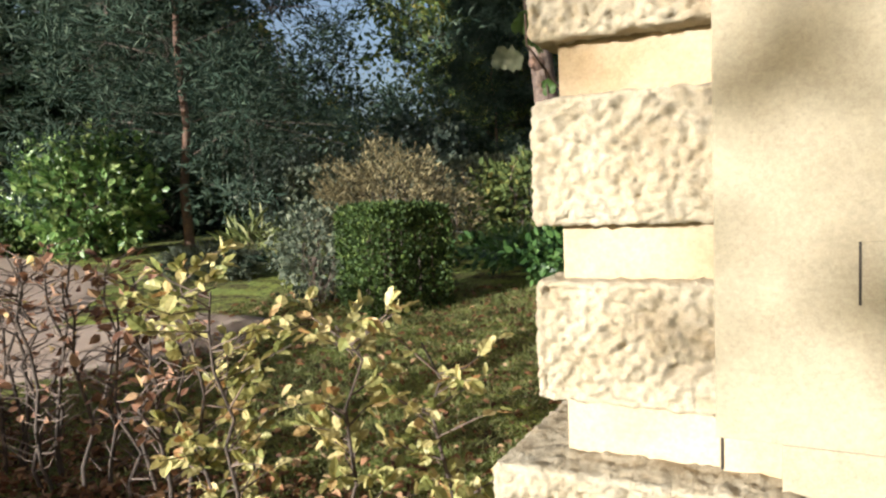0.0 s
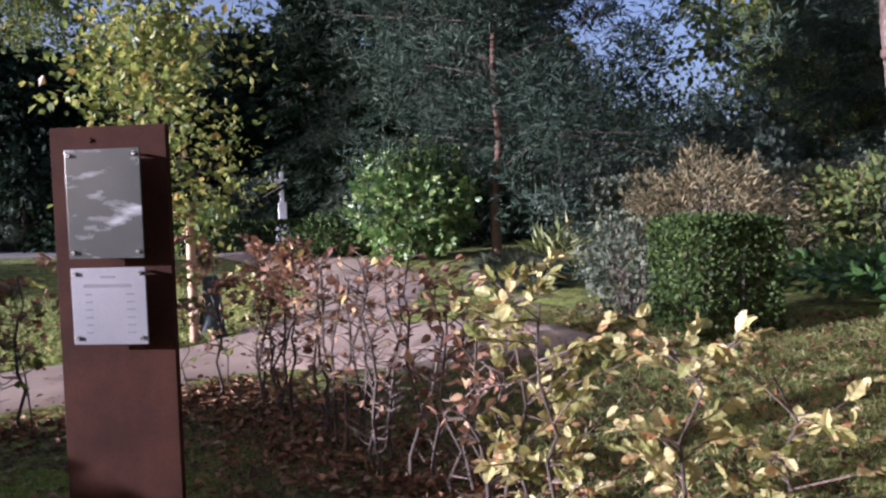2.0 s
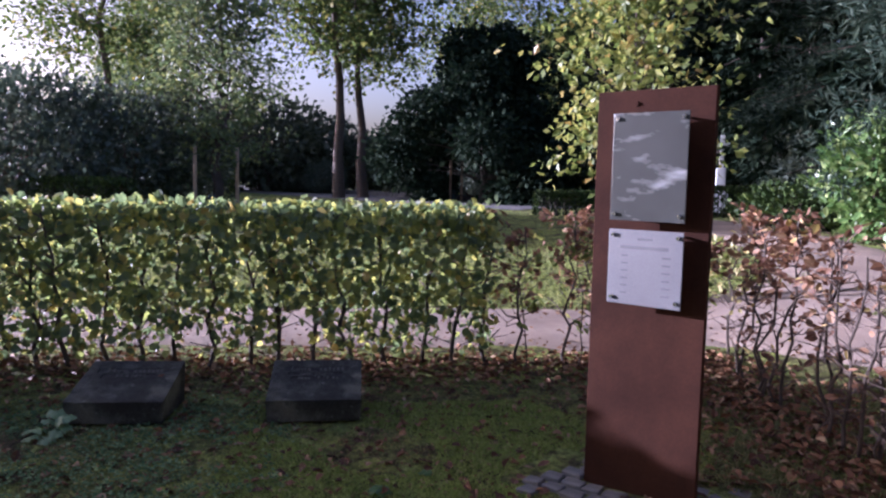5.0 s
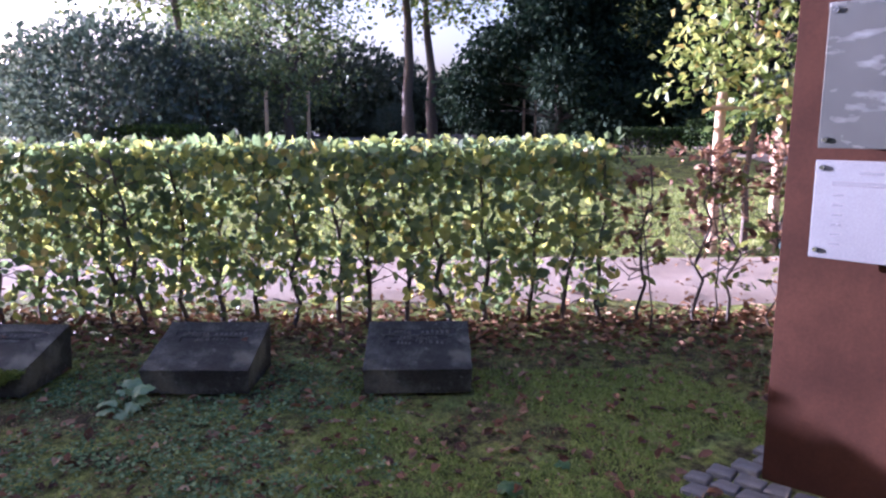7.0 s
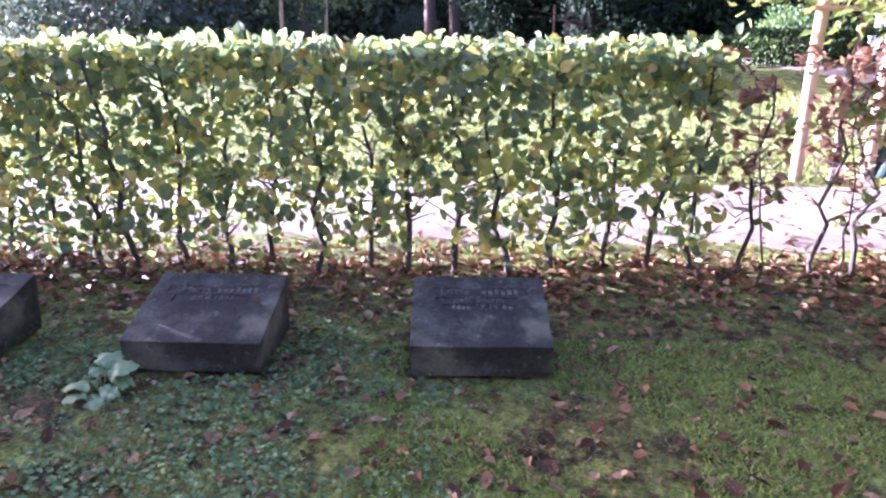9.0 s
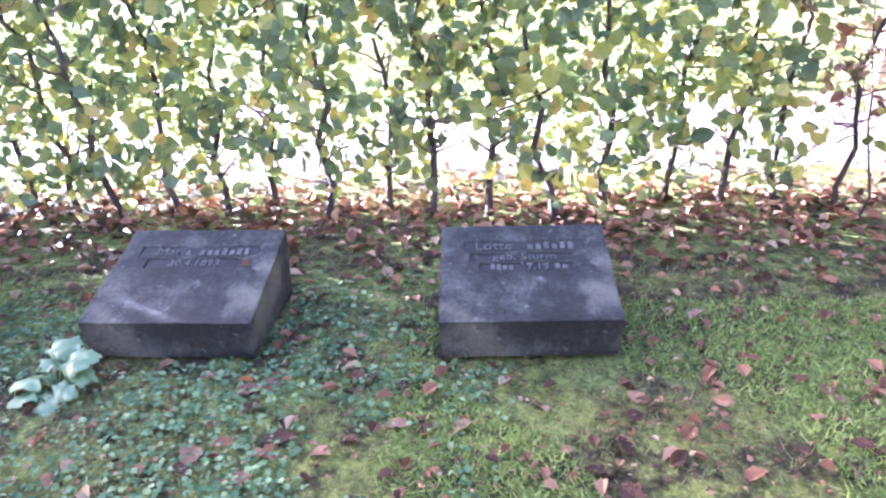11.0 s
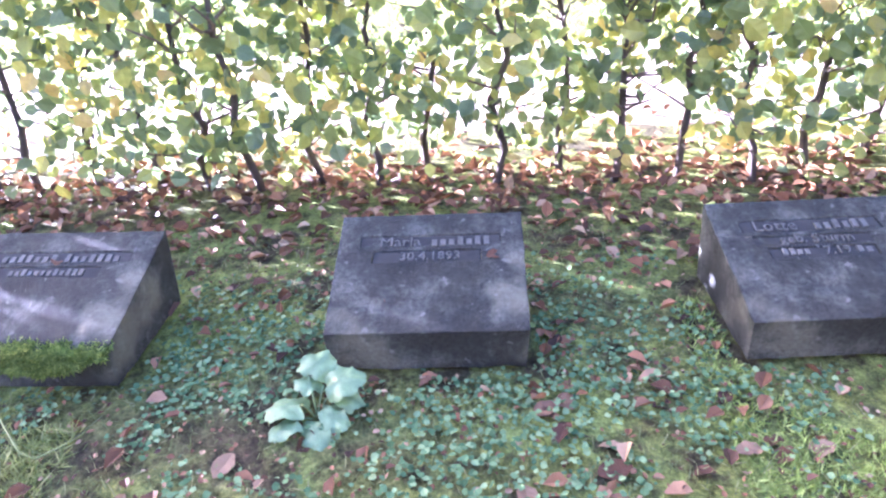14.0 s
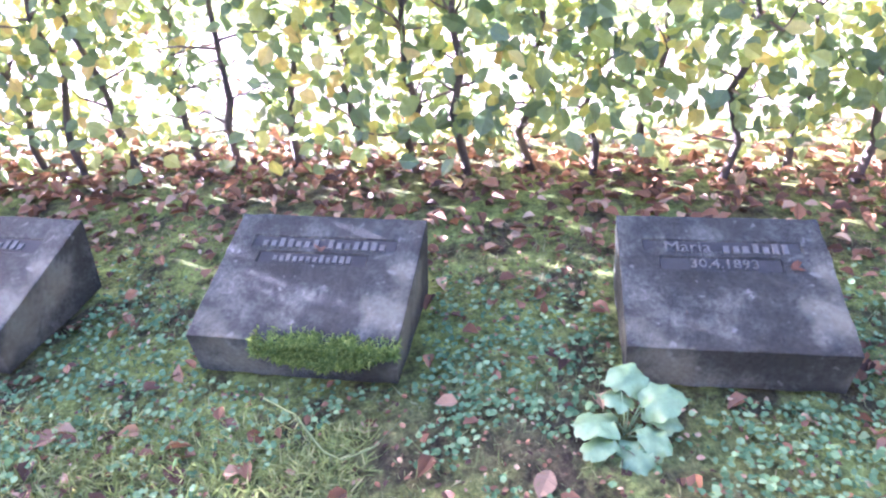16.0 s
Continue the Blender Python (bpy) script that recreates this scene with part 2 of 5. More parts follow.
def granite():
    m, nt, b = material("weathered dark granite", 0.68, 0.0, 0.28)
    col = ramp(nt, noise_tex(nt, 6, 7, 0.65), [(0.3, (0.0082, 0.0088, 0.0068)), (0.48, (0.021, 0.0226, 0.018)), (0.66, (0.071, 0.0755, 0.061))])
    grit = ramp(nt, noise_tex(nt, 75, 7, 0.85), [(0.34, (0.25, 0.25, 0.25)), (0.66, (2.1, 2.06, 2.0))])
    col = mix(nt, col, grit, 1.0, "MULTIPLY")
    lichen = ramp(nt, noise_tex(nt, 34, 3, 0.5), [(0.65, (0, 0, 0)), (0.73, (0.5, 0.5, 0.5))])
    col = mix(nt, col, (0.19, 0.187, 0.165), lichen)
    film = ramp(nt, noise_tex(nt, 3.2, 4, 0.55), [(0.56, (0, 0, 0)), (0.66, (1, 1, 1))])
    film = mix(nt, film, (0.5, 0.5, 0.5), 1.0, "MULTIPLY")
    col = mix(nt, col, (0.14, 0.135, 0.085), film)
    nt.links.new(col, b.inputs["Base Color"])
    bump(nt, b, noise_tex(nt, 70, 8, 0.8), 0.8, 0.008)
    return m


GRANITE = granite()
FOOTING = two_scale("damp mortar footing", [(0.3, (0.03, 0.027, 0.022)), (0.7, (0.07, 0.062, 0.05))], 8, 60, 0.95, relief=0.8, dist=0.01)
# Darker than the slab: the shade of the sunk fields is in the colour.
GRANITE_CUT_SHADED = two_scale("dull granite recess, shaded darker", [(0.3, (0.009, 0.0088, 0.0068)), (0.7, (0.026, 0.0255, 0.0195))], 12, 110, 0.85, relief=0.3, dist=0.003)
LETTER = two_scale("worn raised granite lettering", [(0.3, (0.04, 0.0388, 0.031)), (0.7, (0.105, 0.102, 0.081))], 30, 120, 0.7, relief=0.3, dist=0.002)
RUST = two_scale("weathering steel", [(0.25, (0.0205, 0.0088, 0.006)), (0.5, (0.0355, 0.015, 0.0096)), (0.75, (0.053, 0.0222, 0.0135))], 3, 70, 0.85, 0.0, relief=0.25, dist=0.002, spec=0.06)
def streaked_plate():
    m, nt, b = material("streaked dark plate", 0.22, 0.4, 0.5)
    col = ramp(nt, noise_tex(nt, 2.2, 4), [(0.3, (0.062, 0.066, 0.062)), (0.7, (0.108, 0.112, 0.106))])
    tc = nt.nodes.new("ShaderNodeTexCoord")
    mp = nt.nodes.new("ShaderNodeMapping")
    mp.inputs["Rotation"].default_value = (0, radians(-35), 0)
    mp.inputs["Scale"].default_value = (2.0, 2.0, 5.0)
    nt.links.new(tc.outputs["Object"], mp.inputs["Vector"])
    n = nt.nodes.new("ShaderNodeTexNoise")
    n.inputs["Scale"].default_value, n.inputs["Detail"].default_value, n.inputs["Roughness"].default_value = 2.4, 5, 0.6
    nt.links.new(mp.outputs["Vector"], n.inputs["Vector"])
    # pale slanting streaks over the dark colour, rougher than the rest
    streak = ramp(nt, n.outputs["Fac"], [(0.56, (0, 0, 0)), (0.74, (0.55, 0.55, 0.55))])
    nt.links.new(mix(nt, col, (0.42, 0.43, 0.44), streak), b.inputs["Base Color"])
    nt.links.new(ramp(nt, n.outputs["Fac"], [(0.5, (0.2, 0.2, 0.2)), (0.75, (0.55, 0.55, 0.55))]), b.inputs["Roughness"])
    return m


PLATE_DARK = streaked_plate()
PLATE_PALE = two_scale("matt aluminium plate", [(0.3, (0.128, 0.129, 0.138)), (0.7, (0.168, 0.169, 0.178))], 3, 150, 0.5, 0.3, relief=0.05, dist=0.001)
PRINT = two_scale("grey engraved print", [(0.3, (0.06, 0.06, 0.066)), (0.7, (0.09, 0.09, 0.098))], 6, 150, 0.6)
BOLT = two_scale("polished steel bolt", [(0.3, (0.6, 0.6, 0.6)), (0.7, (0.75, 0.75, 0.74))], 20, 200, 0.2, 1.0, relief=0.1)
COBBLE = two_scale("grey granite sett", [(0.3, (0.075, 0.073, 0.066)), (0.7, (0.165, 0.16, 0.148))], 8, 120, 0.85, relief=0.6, dist=0.006)
PALE_STONE = two_scale("white weathered stone", [(0.3, (0.68, 0.68, 0.68)), (0.7, (0.82, 0.82, 0.8))], 4, 40, 0.8)
PALE_CLOTH = two_scale("dark green watering bag", [(0.3, (0.012, 0.03, 0.027)), (0.7, (0.03, 0.06, 0.055))], 4, 40, 0.6)
SOIL = two_scale("damp bare soil", [(0.3, (0.05, 0.036, 0.027)), (0.7, (0.1, 0.072, 0.052))], 2, 60, 0.95, relief=0.8, dist=0.02)
DARK_GAP = two_scale("dirty open joint", [(0.3, (0.02, 0.017, 0.013)), (0.7, (0.05, 0.04, 0.03))], 20, 90, 0.95)


# ---- building helpers ----
def mesh_from(name, verts, faces, mat, smooth=False):
    me = bpy.data.meshes.new(name)
    me.from_pydata([tuple(v) for v in verts], [], faces)
    me.materials.append(mat)
    if smooth:
        me.polygons.foreach_set("use_smooth", [True] * len(me.polygons))
    me.update()
    return me


def child(name, me, parent, m=None, label=""):
    ob = new(name, me)
    ob.parent = parent
    if m is not None:
        ob.matrix_basis = m
    if label:
        ob["label"] = label
    return ob


def part(name, bm, mat, parent, label="", smooth=False, m=None):
    me = bpy.data.meshes.new(name)
    bm.to_mesh(me)
    bm.free()
    me.materials.append(mat)
    if smooth:
        me.polygons.foreach_set("use_smooth", [True] * len(me.polygons))
    return child(name, me, parent, m, label)


def thing(name, m, label, category, group="", kind=""):
    ob = new(name)
    ob.empty_display_size = 0.1
    ob.matrix_basis = m
    return tagged(ob, label, category, group, kind)


def box(bm, x0, x1, y0, y1, z0, z1, bevel=0.0, segments=2):
    r = bmesh.ops.create_cube(bm, size=1.0, matrix=Matrix.Translation(((x0 + x1) / 2, (y0 + y1) / 2, (z0 + z1) / 2)) @ Matrix.Diagonal((x1 - x0, y1 - y0, z1 - z0, 1)))
    if bevel:
        edges = {e for v in r["verts"] for e in v.link_edges}
        bmesh.ops.bevel(bm, geom=list(edges), offset=bevel, segments=segments, affect="EDGES", profile=0.6)
    return bm


def boxed(*a, **k):
    return box(bmesh.new(), *a, **k)


def tubes(lines, sides=6):
    """Verts and faces of tapering tubes; each line is a row of (point, radius)."""
    verts, faces = [], []
    for line in lines:
        start = len(verts)
        for i, (p, r) in enumerate(line):
            a, c = Vector(line[max(i - 1, 0)][0]), Vector(line[min(i + 1, len(line) - 1)][0])
            d = (c - a).normalized()
            u = d.orthogonal().normalized()
            w = d.cross(u)
            for k in range(sides):
                t = 2 * math.pi * k / sides
                verts.append(Vector(p) + r * (math.cos(t) * u + math.sin(t) * w))
        for i in range(len(line) - 1):
            for k in range(sides):
                k2 = (k + 1) % sides
                faces.append((start + i * sides + k, start + i * sides + k2, start + (i + 1) * sides + k2, start + (i + 1) * sides + k))
        faces.append(tuple(start + (len(line) - 1) * sides + k for k in range(sides)))
    return verts, faces


LEAF6 = np.array([(0, 0, 0), (0.3, 0.28, 0.07), (0.27, 0.62, 0.06), (0, 1, -0.06), (-0.27, 0.62, 0.06), (-0.3, 0.28, 0.07)])
FACE6 = ((0, 1, 2, 3), (0, 3, 4, 5))
LEAF4 = np.array([(0, 0, 0), (0.34, 0.5, 0.08), (0, 1, -0.04), (-0.34, 0.5, 0.08)])
FACE4 = ((0, 1, 2), (0, 2, 3))
BLADE = np.array([(-0.05, 0, 0), (0.05, 0, 0), (0.035, 0.6, 0.06), (0, 1, 0.22), (-0.035, 0.6, 0.06)])
FACEB = ((0, 1, 2, 3, 4),)


def leaves(name, rng, at, way, size, mat, shape=LEAF6, faces=FACE6, up=None, spread=1.0):
    """One mesh of many leaves: each starts at a point and points along a way; up pulls their upper sides to the sky."""
    at, way = np.asarray(at, float), np.asarray(way, float)
    n = len(at)
    way = way / (np.linalg.norm(way, axis=1, keepdims=True) + 1e-9)
    nrm = rng.normal(size=(n, 3)) * spread
    if up is not None:
        nrm = nrm + np.asarray(up, float)
    nrm = nrm - way * (nrm * way).sum(1, keepdims=True)
    nrm /= np.linalg.norm(nrm, axis=1, keepdims=True) + 1e-9
    side = np.cross(way, nrm)
    s = np.broadcast_to(np.asarray(size, float), (n,))[:, None, None]
    v = at[:, None, :] + s * (shape[None, :, 0:1] * side[:, None, :] + shape[None, :, 1:2] * way[:, None, :] + shape[None, :, 2:3] * nrm[:, None, :])
    k = len(shape)
    f = [tuple(i * k + j for j in face) for i in range(n) for face in faces]
    me = bpy.data.meshes.new(name)
    me.from_pydata(v.reshape(-1, 3).tolist(), [], f)
    me.materials.append(mat)
    return me


def rise(x, y):
    """Height of the ground: level round the graves, climbing gently behind the side hedge and towards the far lawn."""
    far = min(1.0, max(0.0, (-x - 11.0) / 19.0))
    far = 0.34 * far * far * (3 - 2 * far)
    if y <= 2.7:
        return far
    pts = ((2.7, 0.0), (5.3, 0.36), (8.5, 0.56), (12.0, 0.68), (22.0, 0.8), (400.0, 0.8))
    z = 0.8
    for (a, za), (b, zb) in zip(pts, pts[1:]):
        if a <= y <= b:
            z = za + (zb - za) * (y - a) / (b - a)
            break
    fade = min(1.0, max(0.0, (x + 34.0) / 22.0))
    return max(far, z * (0.15 + 0.85 * fade))


def wander(rng, a, b, n, jitter):
    a, b = np.array(a, float), np.array(b, float)
    out = [a + (b - a) * i / n + (rng.normal(size=3) * jitter if 0 < i < n else 0) for i in range(n + 1)]
    return out


# ---- ground, paths ----
def spaced(lo, hi, near_lo, near_hi, fine):
    out, v, step = [], near_lo, fine
    while v > lo:
        out.insert(0, v)
        v -= step
        step *= 1.25
    out.insert(0, lo)
    v = near_lo + fine
    while v < near_hi:
        out.append(v)
        v += fine
    step = fine
    while v < hi:
        out.append(v)
        v += step
        step *= 1.25
    out.append(hi)
    return out


def ground():
    xs, ys = spaced(-600, 600, -9.0, 1.5, 0.14), spaced(-600, 600, -5.0, 8.0, 0.14)
    verts = []
    for y in ys:
        for x in xs:
            z = rise(x, y)
            if abs(x) < 40 and abs(y) < 40:
                z += 0.022 * noise.noise((x * 1.1, y * 1.1, 3)) + 0.01 * noise.noise((x * 4, y * 4, 7))
            verts.append((x, y, z))
    w = len(xs)
    faces = [(j * w + i, j * w + i + 1, (j + 1) * w + i + 1, (j + 1) * w + i) for j in range(len(ys) - 1) for i in range(w - 1)]
    ob = new("ground", mesh_from("ground", verts, faces, GROUND, True))
    return tagged(ob, "mossy lawn with bare patches of soil", "lawn", kind="structure")


def strip(name, line, width, mat, label, lift=0.03, ragged=0.12, taper=0.0):
    """A path along a line, its edges a little ragged, lying on the ground."""
    pts = []
    for (ax, ay), (bx, by) in zip(line, line[1:]):
        n = max(2, int(math.hypot(bx - ax, by - ay) / 0.3))
        pts += [(ax + (bx - ax) * i / n, ay + (by - ay) * i / n) for i in range(n)]
    pts.append(line[-1])
    soft = []
    for i in range(len(pts)):
        near = pts[max(0, i - 3):i + 4]
        soft.append((sum(p[0] for p in near) / len(near), sum(p[1] for p in near) / len(near)))
    cols = 9
    verts, faces = [], []
    for i, (x, y) in enumerate(soft):
        a, b = soft[max(i - 1, 0)], soft[min(i + 1, len(soft) - 1)]
        d = Vector((b[0] - a[0], b[1] - a[1])).normalized()
        for k in range(cols):
            s = (k / (cols - 1) - 0.5) * width * min(1.0, 0.06 + (len(soft) - 1 - i) / (taper / 0.3) if taper else 1.0)
            if k in (0, cols - 1):
                s += ragged * noise.noise((x * 1.7, y * 1.7, k))
            px, py = x - d.y * s, y + d.x * s
            edge = -0.05 if k in (0, cols - 1) else 0.0
            verts.append((px, py, rise(px, py) + lift + edge + 0.006 * noise.noise((px * 3, py * 3, 1))))
    for i in range(len(soft) - 1):
        for k in range(cols - 1):
            faces.append((i * cols + k, i * cols + k + 1, (i + 1) * cols + k + 1, (i + 1) * cols + k))
    return tagged(new(name, mesh_from(name, verts, faces, mat, True)), label, "path", kind="structure")


ground()
strip("gravel_path", [(-7.35, -26), (-7.35, -6), (-7.35, 0.5), (-7.2, 2.4), (-7.5, 4.2), (-9.2, 5.9), (-12.5, 7.0), (-20, 8.6), (-32, 10.5)], 2.0, GRAVEL, "pinkish gravel path between hedge and lawn")
strip("gravel_path_branch", [(-7.4, 2.8), (-6.3, 3.7), (-5.2, 4.3), (-4.3, 4.7), (-3.5, 5.0)], 1.7, GRAVEL, "pinkish gravel path running off between shrubs", 0.034, 0.3, 1.6)
strip("paved_way", [(-75, -27), (-60.5, -15), (-52, -8), (-45, -3), (-38, 0.8), (-32.4, 4.6), (-29, 7.5)], 6.0, PAVING, "grey paved way beyond the lawn", 0.03, 0.0)


def kerb():
    """A raised dark stone rim along the far side of the paved way, curving round at its end."""
    line = [(-77, -24.4), (-62, -12.2), (-53.6, -5.2), (-46.4, -0.3), (-40, 3.2), (-36, 5.6), (-34.6, 7.4), (-35.4, 9.4), (-38, 11)]
    t = thing("kerb", pose(0, 0, 0), "dark raised stone kerb round the paved way", "kerb", kind="structure")
    for (ax, ay), (bx, by) in zip(line, line[1:]):
        n = max(1, round(math.hypot(bx - ax, by - ay) / 1.2))
        for i in range(n):
            cx, cy = ax + (bx - ax) * (i + 0.5) / n, ay + (by - ay) * (i + 0.5) / n
            ln = math.hypot(bx - ax, by - ay) / n
            part("kerb_stone", boxed(-ln / 2 + 0.01, ln / 2 - 0.01, -0.2, 0.2, -0.15, 0.3, 0.02, 1), KERB, t, m=pose(cx, cy, rise(cx, cy), 0, 0, math.degrees(math.atan2(by - ay, bx - ax))))


kerb()


# ---- stone corner of the building ----
def rock_block(x0, x1, y0, y1, z0, z1, parent, seed, depth=0.024):
    """A rock-faced block: rounded arrises and a hewn, lumpy skin on all faces."""
    bm = bmesh.new()
    nx, ny, nz = max(2, int((x1 - x0) / 0.0065)), max(12, int((y1 - y0) / 0.014)), max(2, int((z1 - z0) / 0.0065))
    cells = {}

    def vert(i, j, k):
        if (i, j, k) not in cells:
            p = Vector((x0 + (x1 - x0) * i / nx, y0 + (y1 - y0) * j / ny, z0 + (z1 - z0) * k / nz))
            r = 0.02
            q = Vector((min(max(p.x, x0 + r), x1 - r), min(max(p.y, y0 + r), y1 - r), min(max(p.z, z0 + r), z1 - r)))
            d = p - q
            if d.length > 1e-6:
                n = d.normalized()
                p = q + n * r
                o = Vector((seed * 7.3, seed * 1.9, seed))
                big = noise.noise(p * 9 + o) * 0.5
                w = p * 44 + o + Vector((noise.noise(p * 15), noise.noise(p * 15 + o), 0)) * 1.4
                dist = noise.voronoi(w)[0]
                facet = 0.7 - 1.7 * dist[0] + 0.5 * min(0.3, dist[1] - dist[0]) + 0.35 * noise.noise(p * 20 + o)
                pit = -0.8 * max(0.0, noise.noise(p * 42 + o * 2) - 0.38) * 3
                edge = min(1.0, min(p.x - x0, p.z - z0, z1 - p.z) / 0.03 + 0.2)
                p = p + n * (depth * (big + facet + pit + 0.3 * noise.noise(p * 90) - 0.25)) * max(0.25, edge)
            cells[(i, j, k)] = bm.verts.new(p)
        return cells[(i, j, k)]

    for i in range(nx):
        for k in range(nz):
            bm.faces.new([vert(i, 0, k), vert(i + 1, 0, k), vert(i + 1, 0, k + 1), vert(i, 0, k + 1)])
    for j in range(ny):
        for k in range(nz):
            bm.faces.new([vert(0, j + 1, k), vert(0, j, k), vert(0, j, k + 1), vert(0, j + 1, k + 1)])
    for i in range(nx):
        for j in range(ny):
            bm.faces.new([vert(i, j, nz), vert(i + 1, j, nz), vert(i + 1, j + 1, nz), vert(i, j + 1, nz)])
            bm.faces.new([vert(i, j + 1, 0), vert(i + 1, j + 1, 0), vert(i + 1, j, 0), vert(i, j, 0)])
    return part("stone_block", bm, ROCKFACE, parent, smooth=True)


def building():
    b = thing("building", pose(0, 0, 0), "sandstone building corner of rough and smooth courses", "building", kind="structure")
    part("wall_core", boxed(-0.50, 5.0, 1.645, 6.0, -0.1, 3.6), SANDSTONE, b)
    courses = ((0.795, 0.925), (1.205, 1.325), (1.612, 1.732))
    for z0, z1 in courses:
        part("smooth_course", boxed(-0.525, -0.187, 1.56, 1.95, z0 - 0.02, z1 + 0.02, 0.004), SANDSTONE, b)
    for i, (z0, z1) in enumerate(((0.925, 1.207), (1.327, 1.613), (1.733, 2.02), (2.14, 2.42))):
        rock_block(-0.578, -0.165, 1.49, 1.8, z0, z1, b, i + 1)
    part("smooth_course", boxed(-0.525, -0.187, 1.56, 1.95, 2.0, 2.16, 0.004), SANDSTONE, b)
    rock_block(-0.66, -0.02, 1.40, 1.95, 0.4, 0.80, b, 9, 0.026)
    rock_block(-0.66, -0.02, 1.40, 1.95, -0.06, 0.395, b, 12, 0.026)
    part("pier", boxed(-0.187, 0.9, 1.468, 1.9, 0.895, 3.6, 0.004), PIERSTONE, b, "smooth pale sandstone pier")
    part("pier_base", boxed(-0.066, 0.9, 1.478, 1.9, -0.05, 0.892, 0.004), PIERSTONE, b)
    part("smooth_course", boxed(-0.182, -0.05, 1.55, 1.9, 0.78, 0.893, 0.003), SANDSTONE, b)
    part("inlaid_stone", boxed(0.066, 0.32, 1.463, 1.5, 1.185, 1.292, 0.002), PIERSTONE, b)
    part("open_joint", boxed(0.061, 0.066, 1.4665, 1.5, 1.175, 1.292), DARK_GAP, b)
    part("open_joint", boxed(-0.1855, -0.1815, 1.545, 1.6, 0.80, 0.893), DARK_GAP, b)
    bm = bmesh.new()
    box(bm, -0.9, 5.4, 1.2, 6.4, 3.6, 3.75, 0.02)
    part("cornice", bm, SANDSTONE, b)
    return b


building()


# ---- gravestones ----
def text_mesh(body, size, depth, mat):
    cu = bpy.data.curves.new("lettering", "FONT")
    cu.body, cu.size, cu.extrude, cu.align_x, cu.resolution_u = body, size, depth, "CENTER", 2
    ob = bpy.data.objects.new("lettering", cu)
    me = bpy.data.meshes.new_from_object(ob)
    bpy.data.objects.remove(ob)
    me.materials.clear()
    me.materials.append(mat)
    return me


def gravestone(x, y, turn, seed, lines, label, wide=0.55, deep=0.45, front=0.153, back=0.275, boxes=(), bars=(), lean=0.0):
    """A desk-shaped granite stone: low in front, higher behind, with sunk lettering fields."""
    g = thing("gravestone", pose(x, y, -0.005, lean, 0, turn), label, "gravestone", "row of gravestones before the hedge")
    bm = bmesh.new()
    w, d = wide / 2, deep / 2
    slope = (back - front) / deep
    tilt = math.atan(slope)
    sunk, soft = 0.007, 0.003
    us = {-d + deep * i / 16 for i in range(17)}
    vs = {-w + wide * j / 18 for j in range(19)}
    fields = []
    for cx, cy, bw, bh in boxes:
        f = (-(cy + bh / 2) * math.cos(tilt), -(cy - bh / 2) * math.cos(tilt), cx - bw / 2, cx + bw / 2)
        fields.append(f)
        for lines_of, a, b2 in ((us, f[0], f[1]), (vs, f[2], f[3])):
            for e in (a, b2):
                lines_of -= {q for q in lines_of if abs(q - e) < 0.009}
            lines_of |= {a, a + soft, b2 - soft, b2}
    us, vs = sorted(us), sorted(vs)
    nu, nv = len(us) - 1, len(vs) - 1
    grid = {}
    for i, px in enumerate(us):
        for j, py in enumerate(vs):
            inside = any(a + soft / 2 < px < b2 - soft / 2 and c + soft / 2 < py < e - soft / 2 for a, b2, c, e in fields)
            worn = 0.0015 * noise.noise((px * 30 + seed, py * 30, 0)) + 0.002 * noise.noise((px * 9 + seed, py * 9, 3))
            grid[i, j] = bm.verts.new((px, py, front + slope * (d - px) - (sunk if inside else 0.0) + worn))
    for i in range(nu):
        for j in range(nv):
            bm.faces.new((grid[i, j], grid[i + 1, j], grid[i + 1, j + 1], grid[i, j + 1]))
    rim = [(i, 0) for i in range(nu)] + [(nu, j) for j in range(nv)] + [(i, nv) for i in range(nu, 0, -1)] + [(0, j) for j in range(nv, 0, -1)]
    low = [bm.verts.new((grid[r].co.x * 0.955 - 0.004 + 0.004 * noise.noise((grid[r].co.y * 14, seed, 1)), grid[r].co.y * 0.965, 0.024 + 0.006 * noise.noise((grid[r].co.x * 20, grid[r].co.y * 20, seed)))) for r in rim]
    for a in range(len(rim)):
        b2 = (a + 1) % len(rim)
        bm.faces.new((grid[rim[a]], low[a], low[b2], grid[rim[b2]]))
    bm.faces.new(low[::-1])
    bmesh.ops.recalc_face_normals(bm, faces=bm.faces[:])
    edge = set(rim)
    top_rim = {grid[r] for r in edge}
    sharp = [e for e in bm.edges if e.verts[0] in top_rim and e.verts[1] in top_rim and e.calc_face_angle(0) > 0.5]
    bmesh.ops.bevel(bm, geom=sharp, offset=0.004, segments=2, affect="EDGES", profile=0.6)
    for v in bm.verts:
        v.co += Vector((0.6, 1, 1)) * 0.0035 * noise.noise(v.co * 18 + Vector((seed, 0, 0)))
    part("slab", bm, GRANITE, g)
    part("footing", boxed(-d * 0.86, d * 0.74, -w * 0.84, w * 0.84, -0.04, 0.034, 0.006), FOOTING, g)
    face = Matrix.Translation((0, 0, front + slope * d)) @ Matrix.Rotation(tilt, 4, "Y") @ Matrix.Rotation(radians(90), 4, "Z")
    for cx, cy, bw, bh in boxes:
        part("lettering_field", boxed(cx - bw / 2 + 0.004, cx + bw / 2 - 0.004, cy - bh / 2 + 0.004, cy + bh / 2 - 0.004, -0.012, -0.0045, 0.001), GRANITE_CUT_SHADED, g, m=face)
    rng = random.Random(seed)
